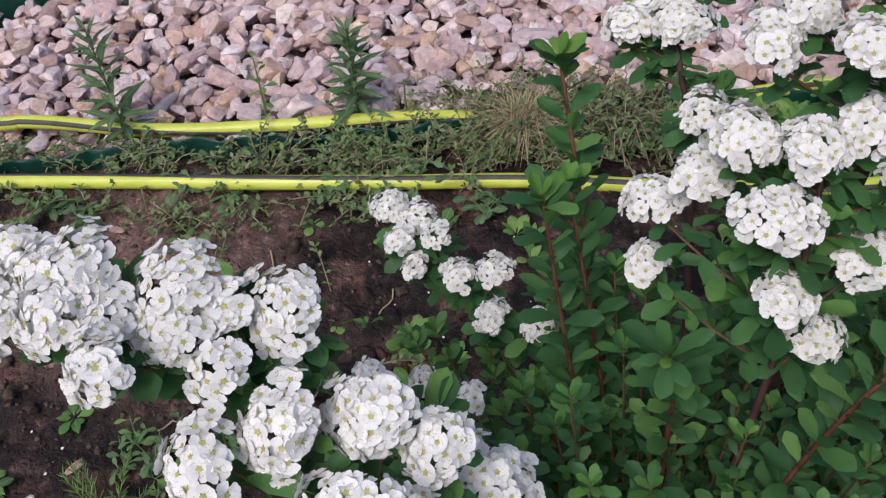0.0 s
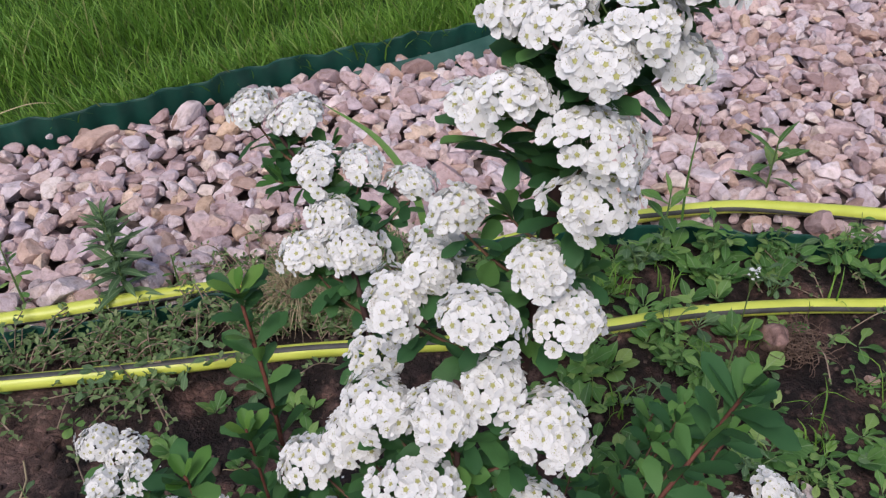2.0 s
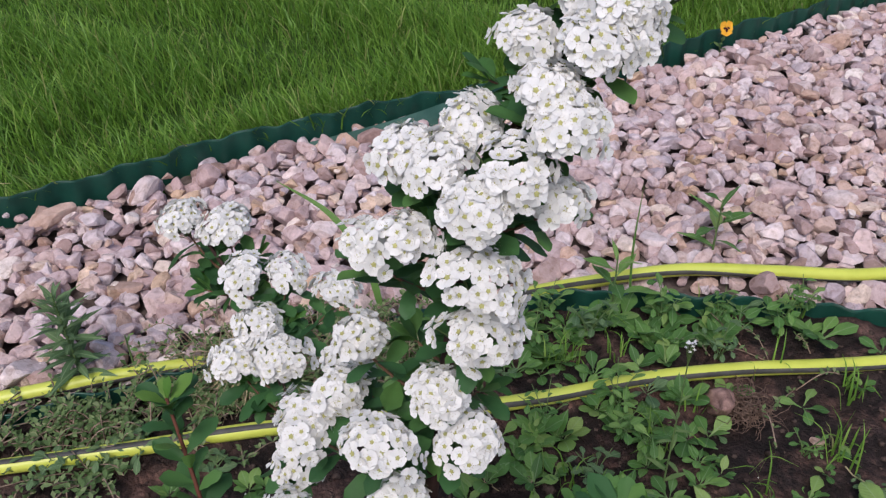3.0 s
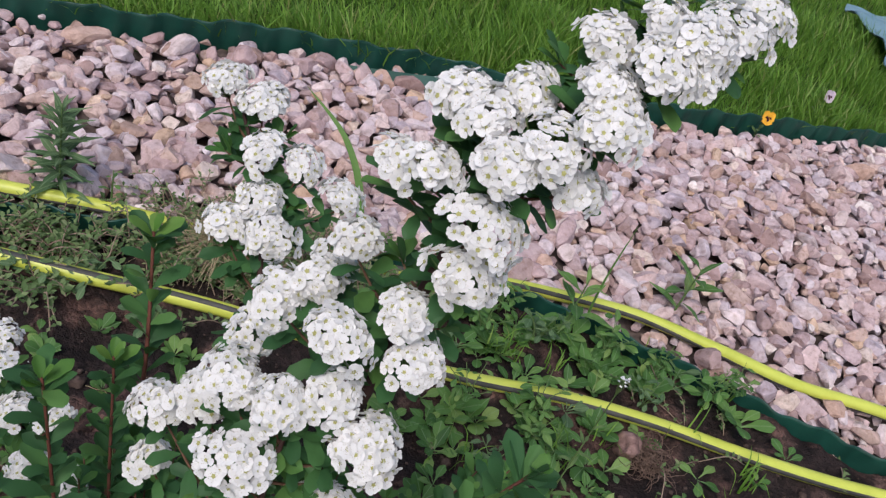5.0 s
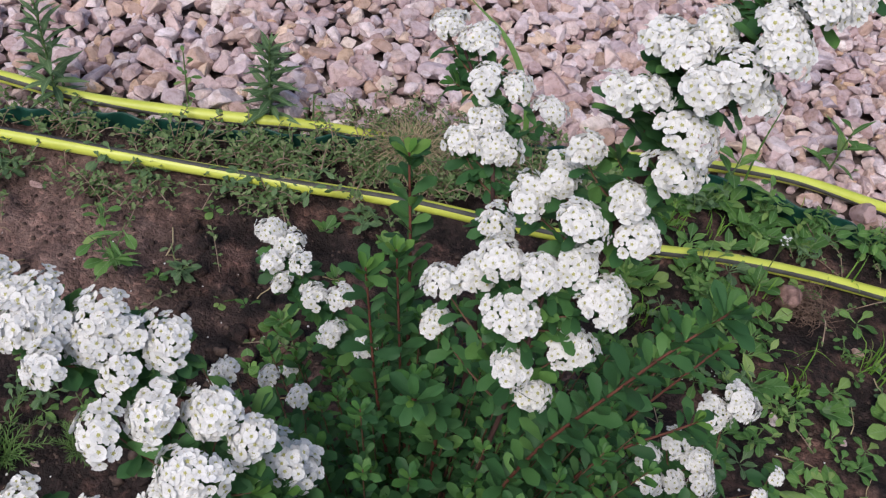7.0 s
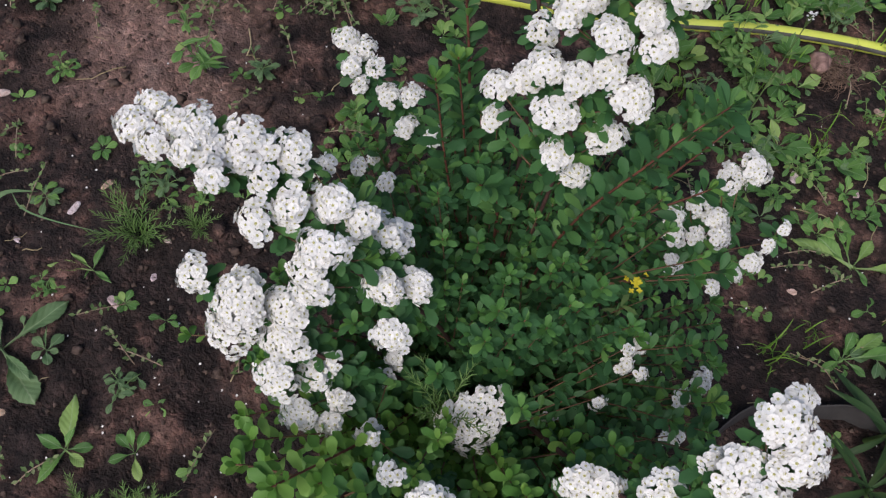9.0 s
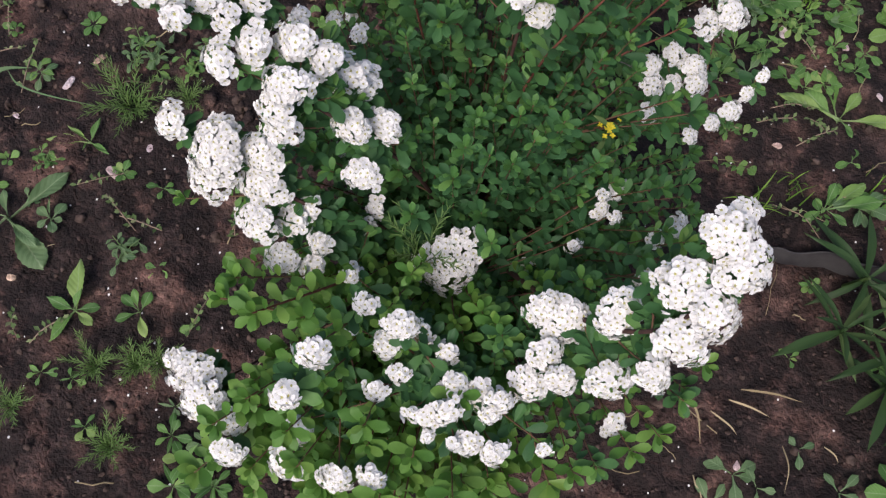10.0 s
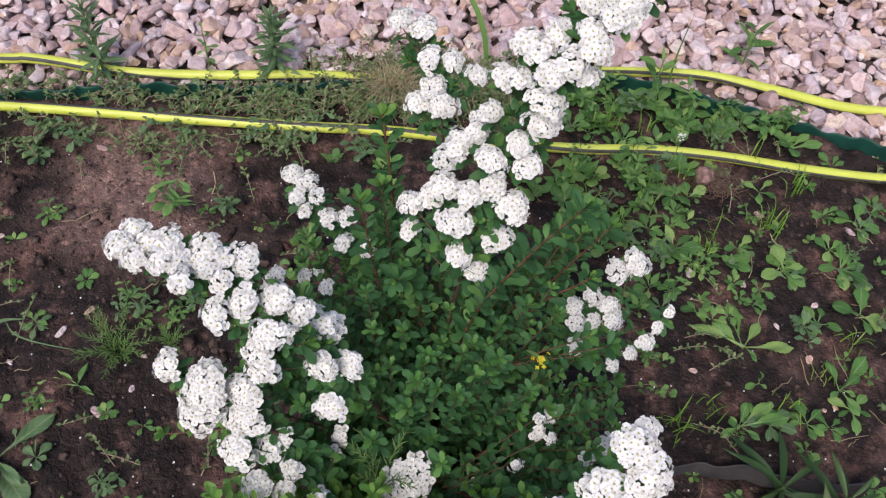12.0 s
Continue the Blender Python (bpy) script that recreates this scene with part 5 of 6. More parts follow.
# broad weeds between hose and edging, behind the bush, and over the dark soil beside it
BY_EDGING = [(0.475, 1.084, 7, 0.06), (0.545, 1.2, 7, 0.058), (0.577, 1.168, 7, 0.062), (0.606, 1.145, 6, 0.055), (0.646, 1.176, 6, 0.072), (0.731, 1.159, 7, 0.072), (0.758, 1.193, 6, 0.059),
    (0.82, 1.143, 6, 0.051), (0.86, 1.152, 6, 0.057), (0.9, 1.101, 6, 0.073), (0.955, 1.074, 5, 0.087), (0.947, 1.123, 5, 0.054), (1.036, 1.031, 5, 0.051), (0.785, 1.061, 6, 0.046),
    (0.584, 1.046, 7, 0.053), (0.605, 0.997, 9, 0.06), (0.565, 1.025, 7, 0.05), (0.496, 0.983, 5, 0.038), (0.655, 1.01, 7, 0.058), (0.514, 1.127, 6, 0.051), (0.69, 1.129, 6, 0.055)]
BEHIND_BUSH = [(0.441, 0.934, 7, 0.045), (0.602, 0.951, 7, 0.054), (0.705, 0.855, 5, 0.038), (0.458, 0.888, 8, 0.059), (0.539, 0.882, 8, 0.052), (0.538, 0.824, 9, 0.063), (0.574, 0.848, 7, 0.052),
    (0.623, 0.915, 7, 0.061), (0.489, 0.794, 8, 0.058), (0.525, 0.781, 8, 0.058), (0.58, 0.803, 7, 0.053), (0.628, 0.836, 6, 0.052), (0.676, 0.796, 8, 0.076), (0.708, 0.745, 6, 0.049),
    (0.738, 0.777, 5, 0.042), (0.756, 0.803, 5, 0.028), (0.633, 0.76, 6, 0.048), (0.462, 0.834, 7, 0.053), (0.616, 0.693, 7, 0.054), (0.653, 0.677, 6, 0.052), (0.591, 0.64, 6, 0.046)]
ON_SOIL = [(0.808, 0.808, 6, 0.053), (0.813, 0.777, 5, 0.04), (0.888, 0.753, 7, 0.076), (1.006, 0.772, 8, 0.078), (1.023, 0.737, 6, 0.047), (0.892, 0.735, 5, 0.05), (0.716, 0.683, 4, 0.029),
    (0.832, 0.704, 6, 0.039), (0.81, 0.666, 7, 0.039), (0.911, 0.635, 5, 0.049), (0.939, 0.646, 5, 0.064), (1.022, 0.666, 7, 0.086), (0.964, 0.466, 5, 0.057), (0.809, 0.429, 9, 0.059),
    (0.874, 0.431, 7, 0.051), (0.915, 0.426, 6, 0.047), (1.008, 0.914, 5, 0.046), (1.103, 0.923, 5, 0.069), (1.06, 0.889, 6, 0.068), (0.87, 0.952, 4, 0.048), (0.974, 0.569, 5, 0.028),
    (0.908, 0.599, 5, 0.036), (0.762, 0.637, 6, 0.036)]
BY_HOSE = [(-0.615, 0.967, 9, 0.034), (-0.558, 0.948, 7, 0.03), (-0.622, 0.898, 6, 0.03), (-0.411, 1.006, 7, 0.027), (-0.339, 0.99, 7, 0.027), (-0.192, 1.006, 7, 0.03), (-0.124, 1.009, 7, 0.03),
    (-0.069, 1.025, 6, 0.027), (0.033, 0.971, 6, 0.03)]
for i, (x, y, n, s) in enumerate(BY_EDGING):
    if i % 2:
        branching(x, y, 0.045 + 0.6 * s, 5, 0.50 * s, 300 + i, i % 5 == 3, (0, 1, 2), 0.035, "leafy upright green weed between hose and edging")
    else:
        rosette(x, y, n, 0.74 * s, 300 + i, i % 5 == 3, (0, 1, 1), (0.5, 1.6), "broad-leaved green weed between hose and edging")
for i, (x, y, n, s) in enumerate(BEHIND_BUSH):
    if i % 3 == 1:
        branching(x, y, 0.035 + 0.5 * s, 5, 0.48 * s, 330 + i, i % 6 == 4, (0, 1, 2), 0.035, "leafy upright green weed behind the bush")
    else:
        rosette(x, y, n, 0.70 * s, 330 + i, i % 6 == 4, (0, 1, 2), (0.5, 1.5), "leafy green weed growing thickly behind the bush")
for i, (x, y, n, s) in enumerate(ON_SOIL):
    rosette(x, y, n, 0.74 * s, 360 + i, i % 4 == 1, (0, 0, 1), (0.15, 0.75))
for i, (x, y, n, s) in enumerate(BY_HOSE):
    branching(x, y, 0.035, 4, s, 390 + i, True, (0, 1), 0.03, "grey-green creeping weed at the foot of the hose")
rb = random.Random(16)
for i in range(34):
    x, y = rb.uniform(0.42, 1.15), rb.uniform(0.62, 1.16)
    if abs(y - line_y(HOSE_LINE, x)) < 0.03 or y > line_y(NEAR_EDGE, x) - 0.03:
        continue
    rosette(x, y, rb.randint(5, 8), rb.uniform(0.024, 0.040), 2100 + i, i % 4 == 1, (0, 1, 1, 2), (0.4, 1.4), "leafy green weed growing thickly behind the bush")
rw = random.Random(15)
for i in range(26):
    x, y = rw.uniform(0.45, 1.4), rw.uniform(0.10, 1.0)
    if i % 2:
        rosette(x, y, rw.randint(4, 6), rw.uniform(0.016, 0.030), 400 + i, i % 4 == 1)
    else:
        branching(x, y, rw.uniform(0.02, 0.05), 3, rw.uniform(0.012, 0.022), 500 + i, i % 3 == 1)
for i, (x, y, n, s) in enumerate([(-0.320, 0.542, 6, 0.026), (-0.500, 0.512, 6, 0.030), (-0.267, 0.338, 6, 0.024), (-0.250, 0.572, 6, 0.026), (-0.222, 0.806, 6, 0.03), (-0.554, 0.761, 6, 0.03), (-0.646, 0.922, 7, 0.03),
                                  (-0.593, 0.981, 6, 0.03), (-0.506, 0.520, 4, 0.03), (-0.380, 0.039, 5, 0.025), (-0.305, 0.616, 4, 0.022), (-0.195, 0.556, 6, 0.030), (-0.234, 0.596, 6, 0.026), (-0.468, 0.300, 4, 0.022)]):
    rosette(x, y, n, s, 600 + i, i % 3 == 1, (0, 1, 2))
PADDLE = [(0.0, 0.016), (0.15, 0.014), (0.30, 0.022), (0.42, 0.060), (0.55, 0.125), (0.68, 0.165), (0.80, 0.170), (0.90, 0.130), (0.97, 0.060), (1.0, 0.010)]


def finer(profile, n=23):
    p = spline([(t, w, 0.0) for t, w in profile], n)
    return [(float(q[0]), max(0.003, float(q[1]))) for q in p]


PADDLE_MESHES = [[leaf_mesh("leaf", leaf_shape(finer(pr), 0.16, dr, 0.045, 1.0), m) for pr, dr in ((PADDLE, 0.12), (PADDLE, 0.3), (POINT_FINE, 0.15), (BLUNT_FINE, 0.25))] for m in (WEEDLEAF, GREYLEAF)]


def spread_weed(x, y, leaves, label, blue=0, seed=0):
    """A flat weed of long-stalked leaves. leaves: tip x, tip y, shape, width, rise."""
    r = random.Random(seed)
    w = thing("weed", (x, y, ground_z(x, y)), label, "weed", "low weeds")
    for i, (tx, ty, kind, wide, rise) in enumerate(leaves):
        run = math.hypot(tx - x, ty - y)
        R = turned(((tx - x) / run, (ty - y) / run, rise), (0, 0, 1), r.uniform(-0.25, 0.25))
        part("leaf", PADDLE_MESHES[blue][kind], w, m=to_matrix(R @ np.diag((0.74 * wide, 1.0, 1.0)), np.array((0, 0, 0.003 + 0.002 * i)), run * math.sqrt(1 + rise * rise)))


spread_weed(-0.487, 0.264, [(-0.413, 0.345, 0, 1.0, 0.16), (-0.506, 0.305, 3, 0.9, 0.3), (-0.413, 0.191, 0, 1.5, 0.10), (-0.433, 0.222, 3, 0.75, 0.35), (-0.530, 0.186, 0, 1.1, 0.2), (-0.569, 0.276, 0, 0.9, 0.2)],
            "large grey-green broad-leaved weed lying on dark soil", 1, 1)
spread_weed(-0.352, 0.133, [(-0.360, 0.205, 2, 1.35, 0.35), (-0.395, 0.146, 2, 1.4, 0.3), (-0.376, 0.084, 2, 1.3, 0.25), (-0.317, 0.139, 3, 1.2, 0.3), (-0.321, 0.115, 3, 1.2, 0.3), (-0.343, 0.159, 2, 1.2, 0.7)],
            "small broad-leaved green weed on dark soil", 0, 2)
spread_weed(-0.259, 0.141, [(-0.248, 0.168, 3, 1.5, 0.5), (-0.291, 0.124, 0, 1.4, 0.2), (-0.243, 0.105, 3, 1.0, 0.3), (-0.286, 0.159, 3, 1.2, 0.4), (-0.268, 0.166, 3, 1.1, 0.7)], "compact round-leaved green weed on dark soil", 0, 3)
spread_weed(-0.307, 0.236, [(-0.286, 0.251, 3, 1.8, 0.15), (-0.297, 0.214, 3, 1.8, 0.15), (-0.327, 0.235, 3, 1.8, 0.15), (-0.307, 0.251, 3, 1.4, 0.2), (-0.316, 0.219, 3, 1.5, 0.15)], "tiny grey-green seedling with round leaves on soil", 1, 4)
spread_weed(-0.423, 0.270, [(-0.448, 0.285, 3, 1.5, 0.3), (-0.408, 0.295, 3, 1.8, 0.3), (-0.406, 0.269, 3, 1.8, 0.3), (-0.413, 0.249, 3, 1.8, 0.2), (-0.428, 0.298, 2, 0.5, 0.5), (-0.436, 0.252, 3, 1.4, 0.2)], "tiny grey-green seedling with round leaves on soil", 1, 5)
spread_weed(0.784, 0.577, [(0.765, 0.672, 0, 1.0, 0.2), (0.728, 0.621, 0, 1.5, 0.25), (0.819, 0.628, 0, 1.2, 0.25), (0.880, 0.581, 0, 0.95, 0.1), (0.686, 0.615, 0, 0.9, 0.15), (0.803, 0.548, 3, 1.0, 0.2)], "long-stalked broad-leaved weed spread flat on dark soil", 0, 6)
spread_weed(0.950, 0.502, [(0.935, 0.559, 0, 1.2, 0.25), (1.009, 0.569, 0, 1.2, 0.25), (0.930, 0.488, 3, 1.4, 0.2), (0.969, 0.451, 0, 1.4, 0.2), (0.973, 0.491, 3, 1.4, 0.2), (0.983, 0.526, 3, 1.2, 0.4)], "long-stalked broad-leaved weed spread flat on dark soil", 0, 7)
spread_weed(0.753, 0.416, [(0.770, 0.459, 0, 1.4, 0.4), (0.813, 0.463, 0, 1.2, 0.25), (0.738, 0.432, 0, 1.4, 0.4), (0.840, 0.436, 0, 1.1, 0.2), (0.782, 0.390, 0, 1.2, 0.2), (0.713, 0.390, 0, 1.2, 0.2)], "broad-leaved green weed on dark soil", 0, 8)
spread_weed(0.802, 0.504, [(0.809, 0.530, 3, 1.5, 0.3), (0.815, 0.497, 3, 1.5, 0.2), (0.775, 0.494, 3, 1.4, 0.2)], "tiny light green seedling with oval leaves on soil", 0, 9)
branching(-0.363, 0.867, 0.075, 2, 0.026, 650, False, (0, 1), 0.012, "thin seedling with paired oval leaves on bare soil")
branching(-0.313, 0.787, 0.09, 5, 0.040, 651, False, (3, 0), 0.03, "leafy green seedling on bare soil")
branching(-0.325, 0.561, 0.050, 4, 0.022, 670, True, (0, 1), 0.03, "small leafy weed on dark soil beside the bush")
branching(-0.260, 0.544, 0.045, 4, 0.020, 671, False, (0, 1), 0.03, "small leafy weed on dark soil beside the bush")
branching(-0.237, 0.581, 0.040, 3, 0.020, 672, True, (0, 1), 0.03, "small leafy weed on dark soil beside the bush")
branching(-0.355, 0.589, 0.035, 3, 0.020, 673, False, (0, 1), 0.03, "small leafy weed on dark soil beside the bush")
branching(-0.360, 0.558, 0.030, 3, 0.018, 674, True, (0, 1), 0.03, "small leafy weed on dark soil beside the bush")
branching(-0.550, 0.759, 0.030, 4, 0.018, 675, False, (0, 1), 0.03, "small leafy weed on dark soil beside the bush")
branching(-0.225, 0.805, 0.050, 4, 0.020, 676, True, (0, 1), 0.03, "small leafy weed on dark soil beside the bush")
branching(-0.455, 0.361, 0.020, 4, 0.018, 677, False, (0, 1), 0.03, "small leafy weed on dark soil beside the bush")
branching(-0.301, 0.231, 0.020, 4, 0.020, 678, True, (0, 1), 0.03, "small leafy weed on dark soil beside the bush")
spread_weed(-0.399, 0.406, [(-0.471, 0.404, 2, 0.9, 0.20), (-0.389, 0.442, 2, 1.0, 0.50), (-0.364, 0.388, 2, 0.9, 0.25), (-0.430, 0.422, 2, 0.7, 0.60), (-0.403, 0.387, 2, 0.6, 0.50)], "narrow-leaved green weed on dark soil", 0, 12)
feathery(-0.347, 0.478, 0.085, 13, 660, "tufted green weed with needle leaves on dark soil")
feathery(-0.258, 0.496, 0.046, 7, 661, "tufted green weed with needle leaves on dark soil")
feathery(-0.249, 0.066, 0.052, 8, 662, "tufted green weed with needle leaves on dark soil")
feathery(-0.309, 0.058, 0.050, 8, 663, "tufted green weed with needle leaves on dark soil")
feathery(-0.411, -0.011, 0.046, 7, 664, "tufted green weed with needle leaves on dark soil")
feathery(-0.262, -0.052, 0.050, 9, 666, "tufted green weed with needle leaves on dark soil")
feathery(-0.215, 0.072, 0.046, 7, 667, "tufted green weed with needle leaves on dark soil")
for i, (x, y, n, size) in enumerate(((-0.181, -0.028, 7, 0.030), (-0.155, -0.060, 8, 0.034), (-0.130, -0.035, 7, 0.030), (-0.110, -0.090, 8, 0.036), (-0.165, -0.095, 7, 0.034), (-0.185, 0.012, 6, 0.022), (-0.300, -0.030, 6, 0.024), (-0.335, 0.035, 5, 0.020))):
    rosette(x, y, n, size, 1700 + i, i % 3 == 2, (0, 1, 3), (0.25, 0.9), "small leafy green weed beside the bush on soil")
for i, (x, y, n, size) in enumerate(((0.606, 0.000, 4, 0.044), (0.575, -0.045, 5, 0.038), (0.640, -0.015, 3, 0.028), (0.702, 0.045, 3, 0.026), (0.754, -0.010, 4, 0.036), (0.835, -0.005, 6, 0.046))):
    rosette(x, y, n, size, 1750 + i, i < 5, (0, 0, 1), (0.2, 0.7), "round-leaved grey-green weed on dark soil")
feathery(0.149, 0.180, 0.12, 7, 665, "wispy green weed growing up through the bush", 0.5, 0.26)
tall_weed(-0.178, 1.182, 0.02, 0.165, 0.060, 700, "upright grey-green narrow-leaved weed rooted in gravel", 0.0026)
tall_weed(-0.545, 1.129, 0.02, 0.20, 0.062, 701, "tall spindly narrow-leaved weed beside the hose", 0.0042)
tall_weed(-0.323, 1.168, 0.02, 0.12, 0.03, 702, "thin small-leaved weed beside the hose", 0.009, (1,), False)
tall_weed(0.882, 1.320, 0.02, 0.11, 0.075, 703, "light green broad-leaved weed rooted in gravel", 0.011, (3, 2), False)
tall_weed(0.660, 1.199, 0.01, 0.12, 0.07, 704, "light green broad-leaved weed beside the hose", 0.011, (3, 2), False)
tall_weed(-0.103, 1.197, 0.02, 0.06, 0.022, 705, "small seedling rooted in gravel", 0.008, (1,), False)


# ---- grasses ----
def grass_tuft(name, x, y, n, length, width, mat, seed, label, flat=0.6, z=None):
    r = random.Random(seed)
    b = Buf()
    z = ground_z(x, y) if z is None else z
    for i in range(n):
        a, L, e = r.uniform(0, 6.28), length * r.uniform(0.5, 1.1), r.uniform(0.1, 1.0) * flat
        o = np.array((x + r.gauss(0, 0.012), y + r.gauss(0, 0.012), z - 0.003))
        p = spline([o, o + np.array((math.cos(a) * L * e * 0.4, math.sin(a) * L * e * 0.4, L * 0.5)), o + np.array((math.cos(a) * L * e * 1.1, math.sin(a) * L * e * 1.1, L * (0.85 - 0.7 * e)))], 7)
        sd = unit(np.cross(p[-1] - p[0], (0, 0, 1)))
        vs = []
        for k in range(7):
            wd = width * (1 - (k / 6.3) ** 2)
            vs += [p[k] - sd * wd, p[k] + np.array((0, 0, wd * 0.3)), p[k] + sd * wd]
        b.add(vs, [(3 * k + j, 3 * k + j + 1, 3 * k + j + 4, 3 * k + j + 3) for k in range(6) for j in range(2)])
    return tagged(new(name, b.mesh(name, [mat])), label, "grass", "grass tufts")


grass_tuft("dry_grass_tuft", 0.084, 1.127, 420, 0.120, 0.0008, HAY, 71, "straw-coloured tuft of dry grass beside the hose", 1.0)
rg = random.Random(41)
for i in range(16):
    grass_tuft("grass_tuft", rg.uniform(0.42, 1.0), rg.uniform(0.84, 1.19), rg.randint(5, 10), rg.uniform(0.06, 0.12), 0.0013, GRASS, 1900 + i, "thin upright green grass blades among weeds", 0.6)
grass_tuft("grass_tuft", 0.953, 0.964, 16, 0.08, 0.0016, GRASS, 72, "small tuft of green grass on the soil", 0.6)
grass_tuft("grass_tuft", 0.741, 0.793, 14, 0.07, 0.0016, GRASS, 73, "small tuft of green grass on the soil", 0.8)
grass_tuft("grass_tuft", 0.653, 0.411, 18, 0.07, 0.0014, GRASS, 74, "small tuft of green grass on the soil", 0.8)
grass_tuft("grass_tuft", 0.993, 0.606, 12, 0.06, 0.0014, GRASS, 75, "small tuft of green grass on the soil", 0.8)
grass_tuft("grass_tuft", 0.881, 0.873, 12, 0.06, 0.0016, GRASS, 76, "small tuft of green grass on the soil", 0.8)


def grass_blade(points, width, label, mat):
    p = spline(points, 16)
    b = Buf()
    sd = unit(np.cross(p[-1] - p[0], (0, -0.6, 0.8)))
    vs = []
    for k in range(16):
        wd = width * min(1, 0.35 + k / 4) * (1 - (k / 15.3) ** 3)
        vs += [p[k] - sd * wd, p[k] + np.array((0, 0, -wd * 0.35)), p[k] + sd * wd]
    b.add(vs, [(3 * k + j, 3 * k + j + 1, 3 * k + j + 4, 3 * k + j + 3) for k in range(15) for j in range(2)])
    return tagged(new("wild_grass", b.mesh("wild_grass", [mat])), label, "grass", "single grass blades")


grass_blade([(0.291, 1.239, 0.0), (0.271, 1.281, 0.10), (0.220, 1.334, 0.17), (0.138, 1.387, 0.21)], 0.0066, "long arching green grass blade in the gravel", WEED)
grass_blade([(0.695, 1.209, 0.0), (0.690, 1.216, 0.12), (0.697, 1.224, 0.24)], 0.0022, "thin upright grass stalk beside the hose", WEED)
grass_blade([(-0.626, 0.421, 0.03), (-0.581, 0.479, 0.02), (-0.556, 0.507, 0.022), (-0.516, 0.520, 0.012)], 0.0045, "fallen grass blade lying on the soil", BLUEWEED)


grass_blade([(-0.553, 0.511, 0.012), (-0.528, 0.486, 0.016), (-0.481, 0.474, 0.012), (-0.392, 0.466, 0.006)], 0.0018, "fallen grass blade lying on the soil", BLUEWEED)
grass_tuft("grass_tuft", 0.700, 0.450, 12, 0.06, 0.0012, GRASS, 77, "small tuft of green grass on the soil", 0.7)
grass_tuft("grass_tuft", 0.851, 0.462, 12, 0.06, 0.0014, GRASS, 78, "small tuft of green grass on the soil", 0.8)
grass_tuft("grass_tuft", 0.925, 0.530, 16, 0.04, 0.0010, GRASS, 79, "small tuft of green grass on the soil", 0.8)


grass_blade([(-0.621, 1.586, 0.02), (-0.524, 1.607, 0.081), (-0.405, 1.600, 0.127), (-0.344, 1.599, 0.127)], 0.0013, "dry grass stalk arching over the edging", HAY)


# dry stalks fallen round the front of the bush
for points, width in (([(0.60, 0.103, 0.012), (0.63, 0.093, 0.020), (0.66, 0.084, 0.010)], 0.0016), ([(0.615, 0.118, 0.02), (0.66, 0.115, 0.026), (0.707, 0.110, 0.012)], 0.0018), ([(0.575, 0.085, 0.008), (0.60, 0.066, 0.014), (0.612, 0.055, 0.008)], 0.0014),
                      ([(0.525, 0.10, 0.05), (0.548, 0.075, 0.035), (0.560, 0.035, 0.010)], 0.0018), ([(0.676, 0.046, 0.01), (0.680, 0.015, 0.02), (0.676, -0.02, 0.012)], 0.0010), ([(0.736, 0.051, 0.008), (0.748, 0.040, 0.014), (0.755, 0.030, 0.008)], 0.0012)):
    grass_blade(points, width, "dry straw-coloured stalk fallen on dark soil", HAY)


# ---- strap-leaved plant ----
SWORD = [(0.0, 0.030), (0.12, 0.036), (0.25, 0.052), (0.40, 0.072), (0.55, 0.080), (0.70, 0.072), (0.82, 0.052), (0.92, 0.026), (1.0, 0.003)]


def strap_plant(x, y, seed):
    r = random.Random(seed)
    w = thing("strap_leaved_plant", (x, y, ground_z(x, y)), "dark green perennial with long pointed strap leaves on soil", "garden plant")
    meshes = [leaf_mesh("leaf", leaf_shape(SWORD, 0.20, dr, 0.0, 0.15), LILY, wd) for dr, wd in ((0.22, 0.84), (0.42, 0.74), (0.10, 0.90))]
    for i, (sx, sy, h) in enumerate(((0.0, 0.0, 0.06), (0.085, -0.030, 0.09), (0.045, 0.085, 0.05), (0.125, 0.055, 0.10), (0.120, -0.115, 0.07), (0.060, -0.075, 0.06), (0.175, -0.035, 0.08))):
        lean = r.uniform(-0.02, 0.02)
        b = Buf()
        tube(b, spline([(sx - lean, sy, -0.01), (sx - 0.4 * lean, sy, 0.5 * h), (sx, sy, h)], 8), np.linspace(0.0045, 0.0028, 8), 8)
        part("stem", b.mesh("stem", [LILY]), w)
        for k in range(10):
            a = k * 2.4 + i * 1.3 + r.uniform(-0.35, 0.35)
            q = k / 10
            d = unit((math.cos(a), math.sin(a), 0.05 + 0.9 * q * q + r.uniform(-0.1, 0.35)))
            part("leaf", meshes[r.randrange(3)], w, m=to_matrix(turned(d, (0, 0, 1), r.uniform(-0.5, 0.5)), np.array((sx, sy, h * (0.55 + 0.45 * q))), r.uniform(0.075, 0.150) * (1.0 - 0.3 * q)))


strap_plant(0.752, 0.212, 81)


